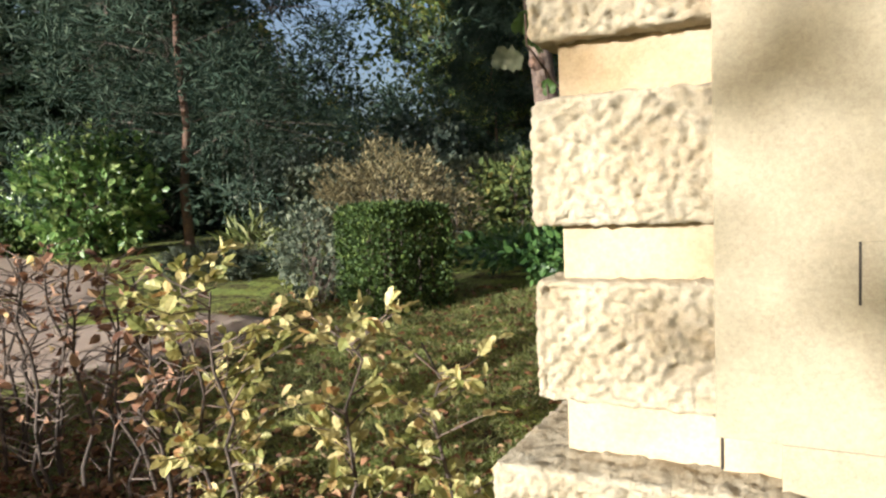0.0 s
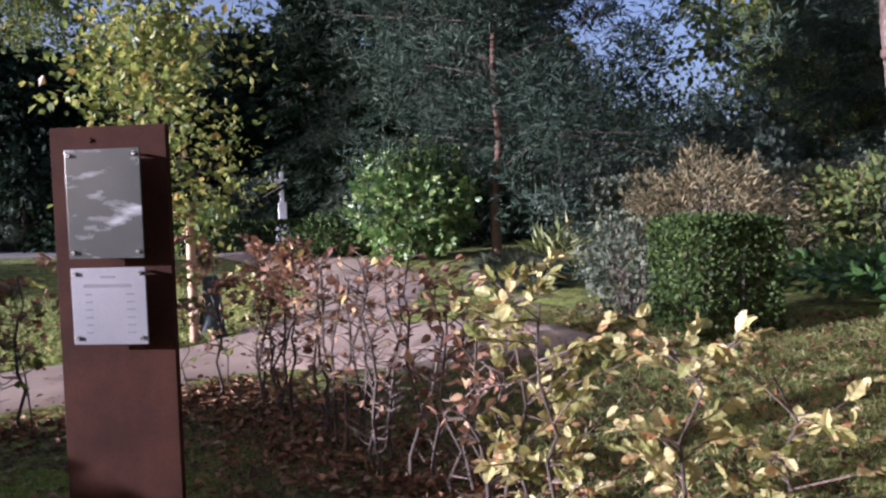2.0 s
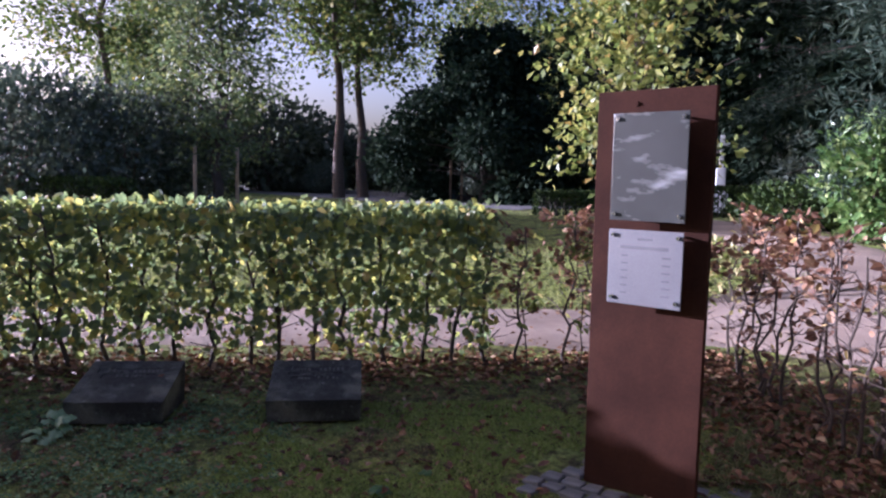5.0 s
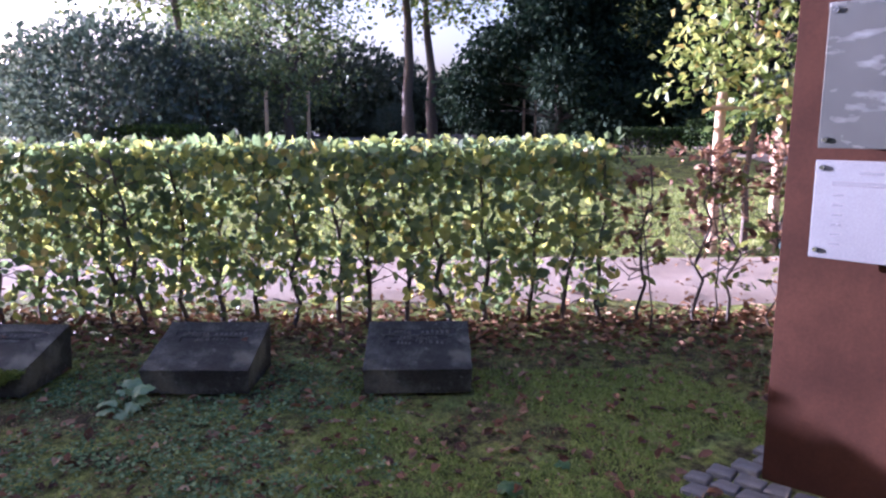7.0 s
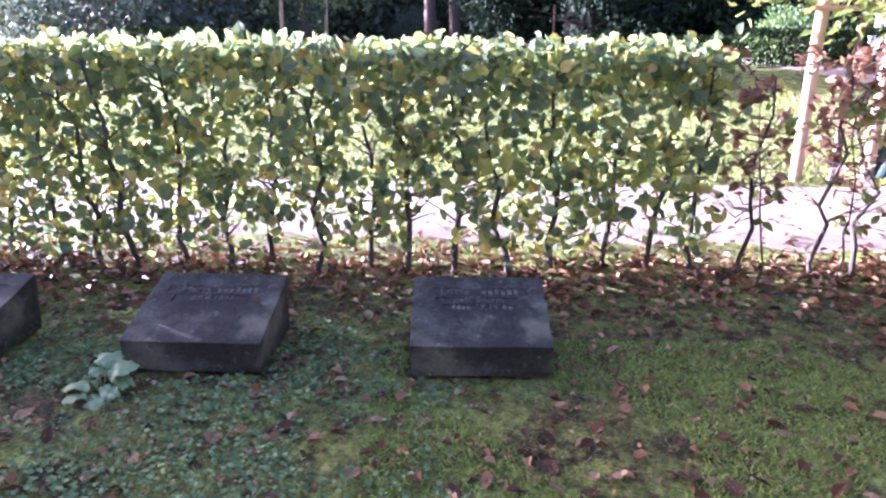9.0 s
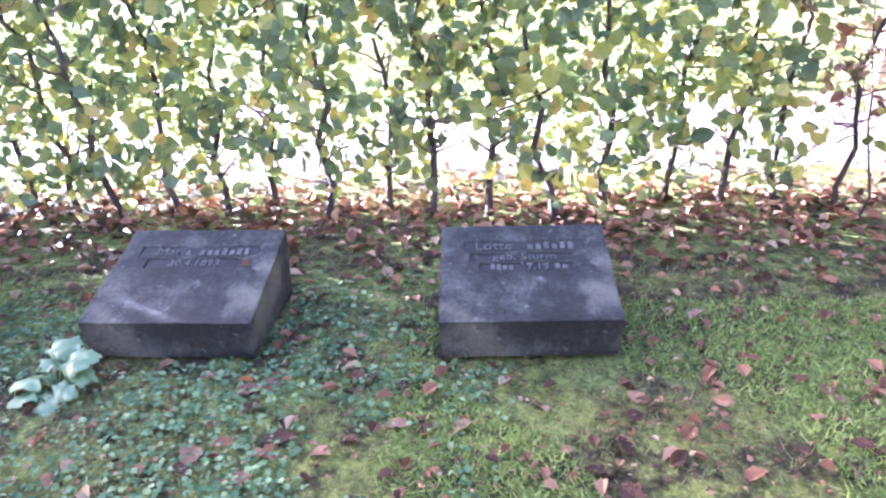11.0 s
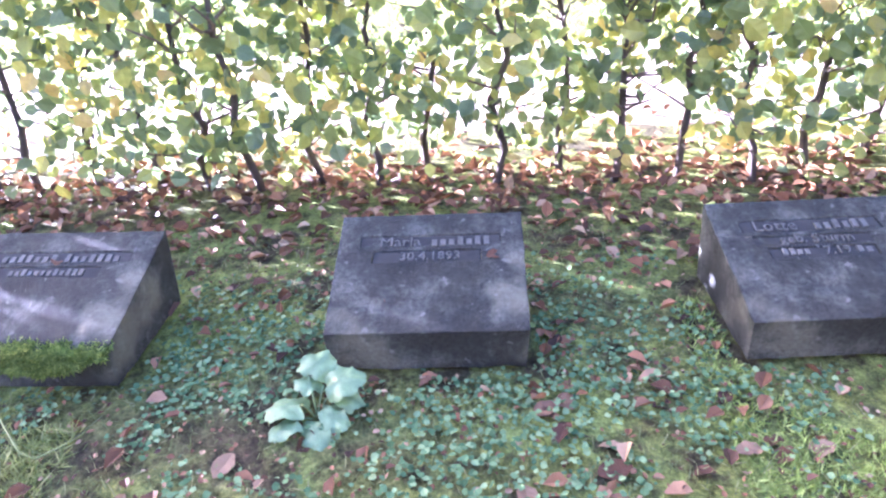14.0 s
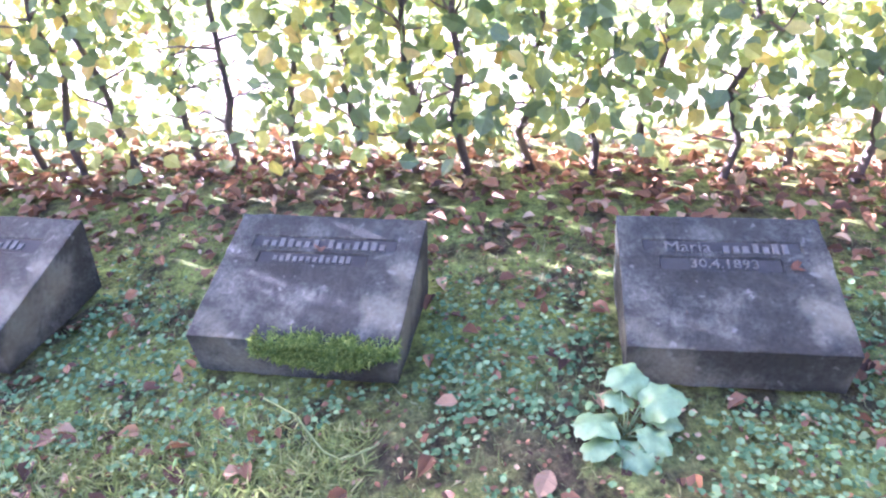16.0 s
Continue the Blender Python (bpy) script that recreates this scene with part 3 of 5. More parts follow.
    for cx, cy, bw, bh in bars:
        n = max(2, round(bw / (bh * 0.72)))
        for i in range(n):
            tall = bh * rng.choice((0.7, 0.7, 1.0, 0.95))
            c0 = cx - bw / 2 + bw * (i + 0.16) / n
            part("worn_lettering", boxed(c0, c0 + bw * 0.62 / n, cy - bh / 2, cy - bh / 2 + tall, -0.006, 0.0005, 0.0015), LETTER, g, m=face)
    for body, size, cx, cy in lines:
        child("lettering", text_mesh(body, size, 0.003, LETTER), g, face @ Matrix.Translation((cx, cy, -0.0025)))
    return g


gravestone(-4.745, -0.755, 1.0, 1, (("Lotte", 0.058, -0.1, 0.105), ("geb. Sturm", 0.048, 0.0, 0.052), ("7.19", 0.044, 0.04, 0.002)), "dark granite desk gravestone with three lines of lettering", boxes=((0, 0.117, 0.4, 0.068), (-0.01, 0.059, 0.34, 0.046), (0.0, 0.012, 0.3, 0.044)), bars=((0.09, 0.122, 0.16, 0.036), (-0.075, 0.017, 0.08, 0.028), (0.115, 0.017, 0.05, 0.028)))
gravestone(-4.745, -1.865, -1.0, 2, (("Maria", 0.056, -0.09, 0.095), ("30.4.1893", 0.046, 0.0, 0.038)), "dark granite desk gravestone with sunk lettering field, lichen patch", boxes=((0, 0.112, 0.42, 0.058), (-0.01, 0.052, 0.32, 0.05)), bars=((0.09, 0.112, 0.18, 0.036),))
gravestone(-4.72, -2.985, -3.0, 3, (), "dark granite desk gravestone with green moss on its front edge", wide=0.575, boxes=((0, 0.118, 0.44, 0.058), (-0.02, 0.06, 0.33, 0.048)), bars=((-0.1, 0.118, 0.18, 0.034), (0.1, 0.118, 0.18, 0.034), (-0.02, 0.06, 0.24, 0.028)))
gravestone(-4.70, -4.06, -4.0, 4, (), "dark granite desk gravestone at the end of the row", boxes=((0, 0.112, 0.4, 0.062),), bars=((0.0, 0.112, 0.3, 0.034),))


# ---- steel stele with plates ----
def stele():
    ax, ay, bx, by = -3.72, 0.615, -3.34, 1.0
    turn = math.degrees(math.atan2(by - ay, bx - ax))
    s = thing("memorial_stele", pose((ax + bx) / 2, (ay + by) / 2, -0.02, 0, 0, turn), "rusty weathering steel stele with two bolted plates", "stele")
    part("steel_slab", boxed(-0.268, 0.268, 0.0, 0.035, -0.05, 1.865, 0.003), RUST, s)
    for nm, x0, x1, z0, z1, mat, lab in (("upper_plate", -0.146, 0.192, 1.289, 1.757, PLATE_DARK, "dark glossy plate with pale diagonal streaks"), ("lower_plate", -0.146, 0.192, 0.918, 1.25, PLATE_PALE, "pale aluminium plate with rows of small print")):
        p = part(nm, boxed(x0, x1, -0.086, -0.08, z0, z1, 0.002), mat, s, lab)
        for cx in (x0 + 0.022, x1 - 0.022):
            for cz in (z0 + 0.028, z1 - 0.025):
                bm = bmesh.new()
                bmesh.ops.create_cone(bm, cap_ends=True, segments=14, radius1=0.011, radius2=0.008, depth=0.012, matrix=Matrix.Translation((cx, -0.091, cz)) @ Matrix.Rotation(radians(90), 4, "X"))
                bmesh.ops.create_cone(bm, cap_ends=True, segments=10, radius1=0.007, radius2=0.007, depth=0.08, matrix=Matrix.Translation((cx, -0.04, cz)) @ Matrix.Rotation(radians(90), 4, "X"))
                part("bolt", bm, BOLT, p)
        if nm == "lower_plate":
            part("print_line", boxed(-0.012, 0.058, -0.0868, -0.0855, z1 - 0.045, z1 - 0.035), PRINT, p)
            part("print_line", boxed(-0.09, 0.13, -0.0868, -0.0855, z1 - 0.085, z1 - 0.07), PRINT, p)
            for r in range(6):
                z = z1 - 0.115 - r * 0.033
                for c, w in ((-0.068, 0.032), (0.122, 0.038)):
                    part("print_line", boxed(c - w / 2, c + w / 2, -0.0868, -0.0855, z - 0.004, z + 0.004), PRINT, p)
    bm = bmesh.new()
    bmesh.ops.create_cone(bm, cap_ends=True, segments=12, radius1=0.012, radius2=0.01, depth=0.01, matrix=Matrix.Translation((-0.08, -0.003, 1.805)) @ Matrix.Rotation(radians(90), 4, "X"))
    part("bolt", bm, RUST, s)
    return s


stele()


# ---- plants ----
def sprout(rng, base, top, stem_r, twigs, twig_len, low=0.2, bend=0.03):
    """Stem line, twig lines and the twigs' points and ways, for hedge plants and shrubs."""
    stem = wander(rng, base, top, 7, bend)
    lines = [[(p, stem_r * (1 - 0.65 * i / 7)) for i, p in enumerate(stem)]]
    pts, ways = [], []
    for _ in range(twigs):
        f = low + (1 - low) * rng.random()
        i = min(6, int(f * 7))
        p = stem[i] + (stem[i + 1] - stem[i]) * (f * 7 - i)
        a = rng.random() * 2 * math.pi
        d = np.array([math.cos(a), math.sin(a), 0.15 + 0.7 * rng.random()])
        ln = twig_len * (0.4 + 0.8 * rng.random())
        e = p + d / np.linalg.norm(d) * ln
        mid = (p + e) / 2 + rng.normal(size=3) * 0.12 * ln
        lines.append([(p, stem_r * 0.4), (mid, stem_r * 0.28), (e, stem_r * 0.14)])
        for u in (0.3, 0.5, 0.7, 0.85, 1.0):
            q = p + (mid - p) * u * 2 if u < 0.5 else mid + (e - mid) * (u - 0.5) * 2
            pts.append(q)
            ways.append(d)
    return lines, np.array(pts), np.array(ways)


def hedge_plant(seed, x, y, height, mat, n_leaf, size, label, twigs=16, twig_len=0.25, stem_r=0.011, stems=1, low=0.2, up=(0, 0, 1.2), name="hedge_plant", group="row of hedge plants", category="hedge plant", single=None, top=0.0, lean_by=0.08):
    rng = np.random.default_rng(seed)
    t = thing(name, pose(x, y, rise(x, y) - 0.01), label, category, group)
    pts, ways = [], []
    for s in range(stems):
        o = rng.normal(size=2) * 0.05
        lean = rng.normal(size=2) * lean_by
        lines, p, w = sprout(rng, (o[0], o[1], -0.02), (o[0] + lean[0], o[1] + lean[1], height * (0.85 + 0.2 * rng.random())), stem_r, twigs, twig_len, low)
        v, f = tubes(lines[:1], 6)
        child("stem", mesh_from("stem", v, f, BARK, True), t)
        v, f = tubes(lines[1:], 4)
        tagged(child("twigwork", mesh_from("twigwork", v, f, TWIG), t), kind="stuff")
        pts.append(p)
        ways.append(w)
    pts, ways = np.concatenate(pts), np.concatenate(ways)
    if n_leaf and single:
        i = rng.integers(0, len(pts), n_leaf)
        w = ways[i] + rng.normal(size=(n_leaf, 3)) * 0.7 + np.array([0, 0, -0.25])
        for q, d in zip(pts[i], w):
            turn = (Vector(d).normalized().to_track_quat("Y", "Z") @ Euler((0, rng.normal() * 0.6, 0)).to_quaternion()).to_matrix().to_4x4()
            c = float(size * (0.65 + 0.55 * rng.random()))
            child("leaf", single[int(rng.integers(0, len(single)))], t, Matrix.Translation(q) @ turn @ Matrix.Diagonal((c, c, c, 1)))
    elif n_leaf:
        weight = np.clip(pts[:, 2] / height, 0.05, 1.1) ** top
        i = rng.choice(len(pts), n_leaf, p=weight / weight.sum())
        w = ways[i] + rng.normal(size=(n_leaf, 3)) * 0.7 + np.array([0, 0, -0.25])
        child("foliage", leaves("foliage", rng, pts[i] + rng.normal(size=(n_leaf, 3)) * 0.015, w, size * (0.6 + 0.6 * rng.random(n_leaf)), mat, up=up), t)
    return t


def single_leaf(k, mat):
    """A pleated beech leaf, one unit long, curled a little differently each time."""
    rng = random.Random(k)
    bm = bmesh.new()
    rows = 7
    mids, lefts, rights = [], [], []
    for i in range(rows):
        f = i / (rows - 1)
        w = 0.33 * math.sin(math.pi * min(1, 0.06 + f * 0.94)) ** 0.75 + 0.004
        bend = (0.12 + 0.1 * k / 5) * f * f * (-1 if k % 2 else 1)
        pleat = 0.025 * (1 if i % 2 else -1)
        mids.append(bm.verts.new((0, f, bend)))
        lefts.append(bm.verts.new((-w * rng.uniform(0.9, 1.05), f + 0.03, bend + 0.35 * w + pleat)))
        rights.append(bm.verts.new((w * rng.uniform(0.9, 1.05), f + 0.03, bend + 0.3 * w + pleat)))
    for i in range(rows - 1):
        bm.faces.new((mids[i], mids[i + 1], lefts[i + 1], lefts[i]))
        bm.faces.new((mids[i], rights[i], rights[i + 1], mids[i + 1]))
    me = bpy.data.meshes.new("leaf")
    bm.to_mesh(me)
    bm.free()
    me.materials.append(mat)
    return me


def hedge(y0, y1, x, wide, height, n, seed):
    """The clipped leafy hedge: a row of crooked stems in a slab of leaves with gaps."""
    rng = np.random.default_rng(seed)
    h = thing("hedge", pose(x, 0, 0), "clipped beech hedge turning yellow, stems showing", "hedge")
    y = y0
    while y < y1:
        lines, p, w = sprout(rng, (rng.normal() * 0.06, y, -0.03), (rng.normal() * 0.1, y + rng.normal() * 0.06, height - 0.08), 0.019, 18, 0.26, 0.12, 0.026)
        v, f = tubes(lines[:1], 6)
        child("stem", mesh_from("stem", v, f, BARK, True), h)
        v, f = tubes(lines[1:], 4)
        tagged(child("twigwork", mesh_from("twigwork", v, f, TWIG), h), kind="stuff")
        y += 0.2 + 0.12 * rng.random()
    yy = y0 + (y1 - y0) * rng.random(n)
    zz = 0.12 + (height - 0.12) * rng.random(n) ** 0.8
    xx = rng.normal(size=n) * wide * 0.28
    keep = np.array([noise.noise((0.0, a * 2.6, b * 3.2 + 5)) + 0.35 * noise.noise((3.0, a * 8, b * 8)) > -0.36 + 0.42 * max(0.0, 0.55 - b) for a, b in zip(yy, zz)])
    xx, yy, zz = xx[keep], yy[keep], zz[keep]
    k = int(n * 0.22)
    xx = np.concatenate([xx, (rng.random(k) - 0.5) * wide * 1.05])
    yy = np.concatenate([yy, y0 + (y1 - y0) * rng.random(k)])
    zz = np.concatenate([zz, height - 0.05 + 0.035 * rng.normal(size=k)])
    m = len(xx)
    way = rng.normal(size=(m, 3)) + np.array([0, 0, -0.5])
    size = 0.078 * (0.55 + 0.6 * rng.random(m))
    me = leaves("foliage", rng, np.stack([xx, yy, zz], 1), way, size, HEDGE_LEAF, LEAF6 * np.array([1.25, 1, 1]), up=np.stack([np.sign(xx) * 0.9, np.zeros(m), np.full(m, 0.6)], 1))
    tagged(child("foliage", me, h), kind="stuff")
    kinds = [single_leaf(k, HEDGE_SINGLE) for k in range(5)]
    for _ in range(300):
        q = Vector((0.12 + 0.16 * rng.random(), -3.2 + 3.6 * rng.random(), 0.3 + (height - 0.35) * rng.random()))
        d = Vector(rng.normal(size=3) * 0.7 + np.array([0.5, 0, -0.7])).normalized()
        turn = (d.to_track_quat("Y", "X") @ Euler((0, rng.normal() * 0.5, 0)).to_quaternion()).to_matrix().to_4x4()
        c = float(0.06 + 0.04 * rng.random())
        child("leaf", kinds[int(rng.integers(0, 5))], h, Matrix.Translation(q) @ turn @ Matrix.Diagonal((c * 1.2, c, c, 1)))
    return h


hedge(-9.0, 0.5, -5.84, 0.56, 1.235, 15500, 5)


def blob_points(rng, n, rx, ry, rz, hollow=0.55, lump=0.35, seed=0.0):
    d = rng.normal(size=(n, 3))
    d /= np.linalg.norm(d, axis=1, keepdims=True)
    r = hollow + (1 - hollow) * rng.random(n) ** 0.6
    l = np.array([1 + lump * noise.noise((v[0] * 2.3 + seed, v[1] * 2.3, v[2] * 2.3)) + 0.5 * lump * noise.noise((v[0] * 6 + seed, v[1] * 6, v[2] * 6)) for v in d])
    return d * (r * l)[:, None] * np.array([rx, ry, rz]), d


def shrub(name, x, y, rx, ry, h, mat, n, size, label, seed, stem=TWIG, droop=0.0, lump=0.4, shape=LEAF6, faces=FACE6, base=0.0, category="shrub"):
    rng = np.random.default_rng(seed)
    t = thing(name, pose(x, y, rise(x, y)), label, category)
    lines = []
    for _ in range(14):
        a = rng.random() * 2 * math.pi
        e = np.array([math.cos(a) * rx * 0.7 * rng.random(), math.sin(a) * ry * 0.7 * rng.random(), h * (0.5 + 0.45 * rng.random())])
        w = wander(rng, (e[0] * 0.12, e[1] * 0.12, -0.05), e, 4, 0.05 * h)
        lines.append([(p, 0.012 * h * (1 - 0.2 * i)) for i, p in enumerate(w)])
    v, f = tubes(lines, 5)
    tagged(child("branchwork", mesh_from("branchwork", v, f, stem), t), kind="stuff")
    p, d = blob_points(rng, n, rx, ry, h * 0.5 * (1 - base), 0.5, lump, seed)
    p[:, 2] += h * 0.5 * (1 + base)
    p[:, 2] = np.maximum(p[:, 2], 0.03)
    way = d + rng.normal(size=(n, 3)) * 0.8 + np.array([0, 0, 0.2 - droop])
    tagged(child("foliage", leaves("foliage", rng, p, way, size * (0.55 + 0.7 * rng.random(n)), mat, shape, faces, up=d * 0.8 + np.array([0, 0, 0.8])), t), kind="stuff")
    return t


def clipped(name, x, y, turn, wx, wy, h, mat, n, size, label, seed, category="hedge"):
    """A shrub clipped to a block."""
    rng = np.random.default_rng(seed)
    t = thing(name, pose(x, y, rise(x, y) - 0.02, 0, 0, turn), label, category)
    lines = []
    for _ in range(int(10 + 6 * max(wx, wy))):
        a, b = (rng.random() - 0.5) * wx * 0.8, (rng.random() - 0.5) * wy * 0.8
        lines.append([((a, b, -0.03), 0.02), ((a * 1.02, b * 1.02, h * 0.5), 0.014), ((a * 1.08, b * 1.08, h * 0.93), 0.006)])
    v, f = tubes(lines, 5)
    tagged(child("branchwork", mesh_from("branchwork", v, f, BARK), t), kind="stuff")
    p = (rng.random((n, 3)) - 0.5) * np.array([wx, wy, h])
    half = np.array([wx, wy, h]) / 2
    ax = rng.choice(3, n, p=np.array([wy * h, wx * h, wx * wy * 1.0]) / (wy * h + wx * h + wx * wy))
    sg = np.where(rng.random(n) < 0.5, -1.0, 1.0)
    sg = np.where(ax == 2, 1.0, sg)
    d = np.zeros((n, 3))
    d[np.arange(n), ax] = sg
    depth = np.abs(rng.normal(size=n)) * 0.08
    p[np.arange(n), ax] = sg * (half[ax] - depth + 0.09 * np.array([noise.noise((q[0] * 3.2, q[1] * 3.2, q[2] * 3.2 + seed)) + 0.4 * noise.noise((q[0] * 9, q[1] * 9, q[2] * 9 + seed)) for q in p]))
    r = 0.2 * min(wx, wy, h)
    q = np.clip(p, -(half - r), half - r)
    q[:, 2] = np.clip(p[:, 2], -half[2], half[2] - r)
    off = p - q
    ln = np.linalg.norm(off, axis=1, keepdims=True)
    p = np.where(ln > r, q + off / (ln + 1e-9) * (r + 0.35 * (ln - r)), p)
    p[:, 2] += h / 2
    way = d * 0.7 + rng.normal(size=(n, 3)) * 0.7 + np.array([0, 0, 0.3])
    tagged(child("foliage", leaves("foliage", rng, p, way, size * (0.6 + 0.6 * rng.random(n)), mat, LEAF4, FACE4, up=d), t), kind="stuff")
    return t


def tree(name, m, label, kind, h, crown, seed, mat, bark=BARK, n=5000, size=0.28, bare=0.3, category="tree", r0=0.0, split=False, crook=0.012):
    """kind: broad (rounded, limbs), fir (tiers of drooping sprays) or pine (bare trunk, flat pads)."""
    rng = np.random.default_rng(seed)
    t = thing(name, m, label, category)
    r0 = r0 or 0.018 * h + 0.03
    trunk = wander(rng, (0, 0, -0.15), (rng.normal() * 0.03 * h, rng.normal() * 0.03 * h, h * (0.97 if kind != "broad" else 0.8)), 8, crook * h)
    tl = [[(p, r0 * (1.15 if i == 0 else 1) * (1 - 0.11 * i)) for i, p in enumerate(trunk)]]
    limbs, mains, at, way = [], [], [], []

    def on(f):
        i = min(7, int(f * 8))
        return trunk[i] + (trunk[i + 1] - trunk[i]) * (f * 8 - i)

    count = {"broad": 26, "fir": 62, "pine": 34}[kind]
    per = n // count
    for b in range(count):
        f = bare + (1 - bare) * (b + rng.random()) / count
        g = (f - bare) / (1 - bare)
        p = on(min(f, 0.999))
        a = b * 2.4 + rng.normal() * 0.4
        if kind == "fir":
            ln = crown * (1.05 - g) * (0.75 + 0.4 * rng.random()) + 0.15
            d = np.array([math.cos(a), math.sin(a), -0.22 + 0.35 * g])
        elif kind == "pine":
            ln = crown * (0.55 + 0.75 * math.sin(math.pi * min(1, 0.25 + g * 0.8))) * (0.5 + 0.6 * rng.random())
            d = np.array([math.cos(a), math.sin(a), 0.05 + 0.5 * g])
        else:
            ln = crown * (0.45 + 0.7 * math.sin(math.pi * (0.2 + 0.7 * g))) * (0.6 + 0.5 * rng.random())
            d = np.array([math.cos(a), math.sin(a), 0.25 + 0.9 * g])
        d /= np.linalg.norm(d)
        e = p + d * ln
        mid = (p + e) / 2 + np.array([0, 0, 0.06 * ln]) + rng.normal(size=3) * 0.05 * ln
        rb = min(0.06, r0 * (0.17 if kind == "pine" else 0.3)) * (1 - 0.6 * g)
        (mains if split else limbs).append([(p, rb), (mid, rb * 0.6), (e, rb * 0.2)])
        if kind == "fir":
            for j in range(10):
                u = 0.15 + 0.85 * (j + rng.random()) / 10
                k = per // 10
                q0 = p + (e - p) * u - np.array([0, 0, 0.12 * ln * u * u])
                sgn = 1 if j % 2 else -1
                sd = d * 0.8 + sgn * np.array([-d[1], d[0], 0]) * (0.9 + 0.4 * rng.random()) + np.array([0, 0, -0.35])
                sd /= np.linalg.norm(sd)
                sl = (0.42 * ln * (1.15 - u) + 0.16) * (0.7 + 0.6 * rng.random())
                v = rng.random(k)
                q = q0 + sd * (sl * v)[:, None] + rng.normal(size=(k, 3)) * 0.07 * np.array([1, 1, 0.7])
                q[:, 2] -= 0.25 * sl * v * v
                at.append(q)
                way.append(sd + rng.normal(size=(k, 3)) * 0.45 + np.array([0, 0, -0.3]))
        else:
            tips = [e] + [p + (e - p) * ((0.12 if kind == "pine" else 0.3) + 0.8 * rng.random()) + rng.normal(size=3) * 0.26 * ln for _ in range(15)]
            for q0 in tips:
                k = per // 16
                s = (0.085 * ln + 0.06) * (0.6 + 0.8 * rng.random()) if kind == "broad" else (0.045 * ln + 0.07) * (0.6 + 0.7 * rng.random())
                q = q0 + rng.normal(size=(k, 3)) * s * np.array([1, 1, 0.65 if kind == "broad" else 0.55])
                at.append(q)
                way.append(q - q0 + rng.normal(size=(k, 3)) * s + np.array([0, 0, 0.3 * s if kind == "pine" else -0.3 * s]))
                limbs.append([(mid, rb * 0.3), ((mid + q0) / 2 + rng.normal(size=3) * 0.04 * ln, rb * 0.16), (q0, rb * 0.06)])
    v, f = tubes(tl, 9)
    child("trunk", mesh_from("trunk", v, f, bark, True), t)
    for line in mains:
        v, f = tubes([line], 6)
        child("limb", mesh_from("limb", v, f, BARK, True), t)
    v, f = tubes(limbs, 4)
    tagged(child("limbwork", mesh_from("limbwork", v, f, BARK), t), kind="stuff")
    at, way = np.concatenate(at), np.concatenate(way)
    at[:, 2] = np.maximum(at[:, 2], 0.1)
    sh, fa = (LEAF4, FACE4)
    if kind != "broad":
        sh = LEAF4 * np.array([0.6 if kind == "fir" else 0.33, 1.1, 1])
    tagged(child("crown", leaves("crown", rng, at, way, size * (0.6 + 0.7 * rng.random(len(at))), mat, sh, fa, up=np.array([0, 0, 0.7])), t), kind="stuff")
    return t


def massed(name, m, label, h, rx, ry, seed, mat, n, size, base=0.03, clumps=46, bark=BARK, category="tree"):
    """A dense tree whose crown is heaped up from many overlapping clumps of foliage."""
    rng = np.random.default_rng(seed)
    t = thing(name, m, label, category)
    trunk = wander(rng, (0, 0, -0.15), (rng.normal() * 0.2, rng.normal() * 0.2, h * 0.8), 6, 0.012 * h)
    v, f = tubes([[(p, (0.02 * h + 0.05) * (1 - 0.13 * i)) for i, p in enumerate(trunk)]], 9)
    child("trunk", mesh_from("trunk", v, f, bark, True), t)
    at, way, limbs = [], [], []
    for c in range(clumps):
        g = base + (0.93 - base) * (c + rng.random()) / clumps
        wide = (1 - max(0.0, g - 0.35) ** 1.6 * 1.75) * (0.72 + 0.28 * min(1.0, g / 0.2))
        a, r = c * 2.4 + rng.normal() * 0.5, (0.35 + 0.6 * rng.random() ** 0.6) * wide
        q0 = np.array([math.cos(a) * rx * r, math.sin(a) * ry * r, h * g])
        k = n // clumps
        d = rng.normal(size=(k, 3))
        d /= np.linalg.norm(d, axis=1, keepdims=True)
        rad = (0.2 + 0.13 * rng.random()) * rx * (0.55 + 0.45 * wide) * (0.6 + 0.4 * rng.random(k)) * (1 + 0.35 * rng.normal(size=k).clip(-1, 1.6))
        q = q0 + d * rad[:, None] * np.array([1, 1, 0.72])
        at.append(q)
        way.append(d + rng.normal(size=(k, 3)) * 0.5 + np.array([0, 0, -0.35]))
        s0 = trunk[min(5, int(g * 6))]
        limbs.append([(s0, 0.05), ((s0 + q0) / 2 + np.array([0, 0, 0.2]), 0.035), (q0, 0.012)])
    v, f = tubes(limbs, 5)
    tagged(child("limbwork", mesh_from("limbwork", v, f, BARK), t), kind="stuff")
    at, way = np.concatenate(at), np.concatenate(way)
    at[:, 2] = np.maximum(at[:, 2], 0.12)
    tagged(child("crown", leaves("crown", rng, at, way, size * (0.55 + 0.75 * rng.random(len(at))), mat, LEAF4, FACE4, up=np.array([0, 0, 0.6])), t), kind="stuff")
    return t


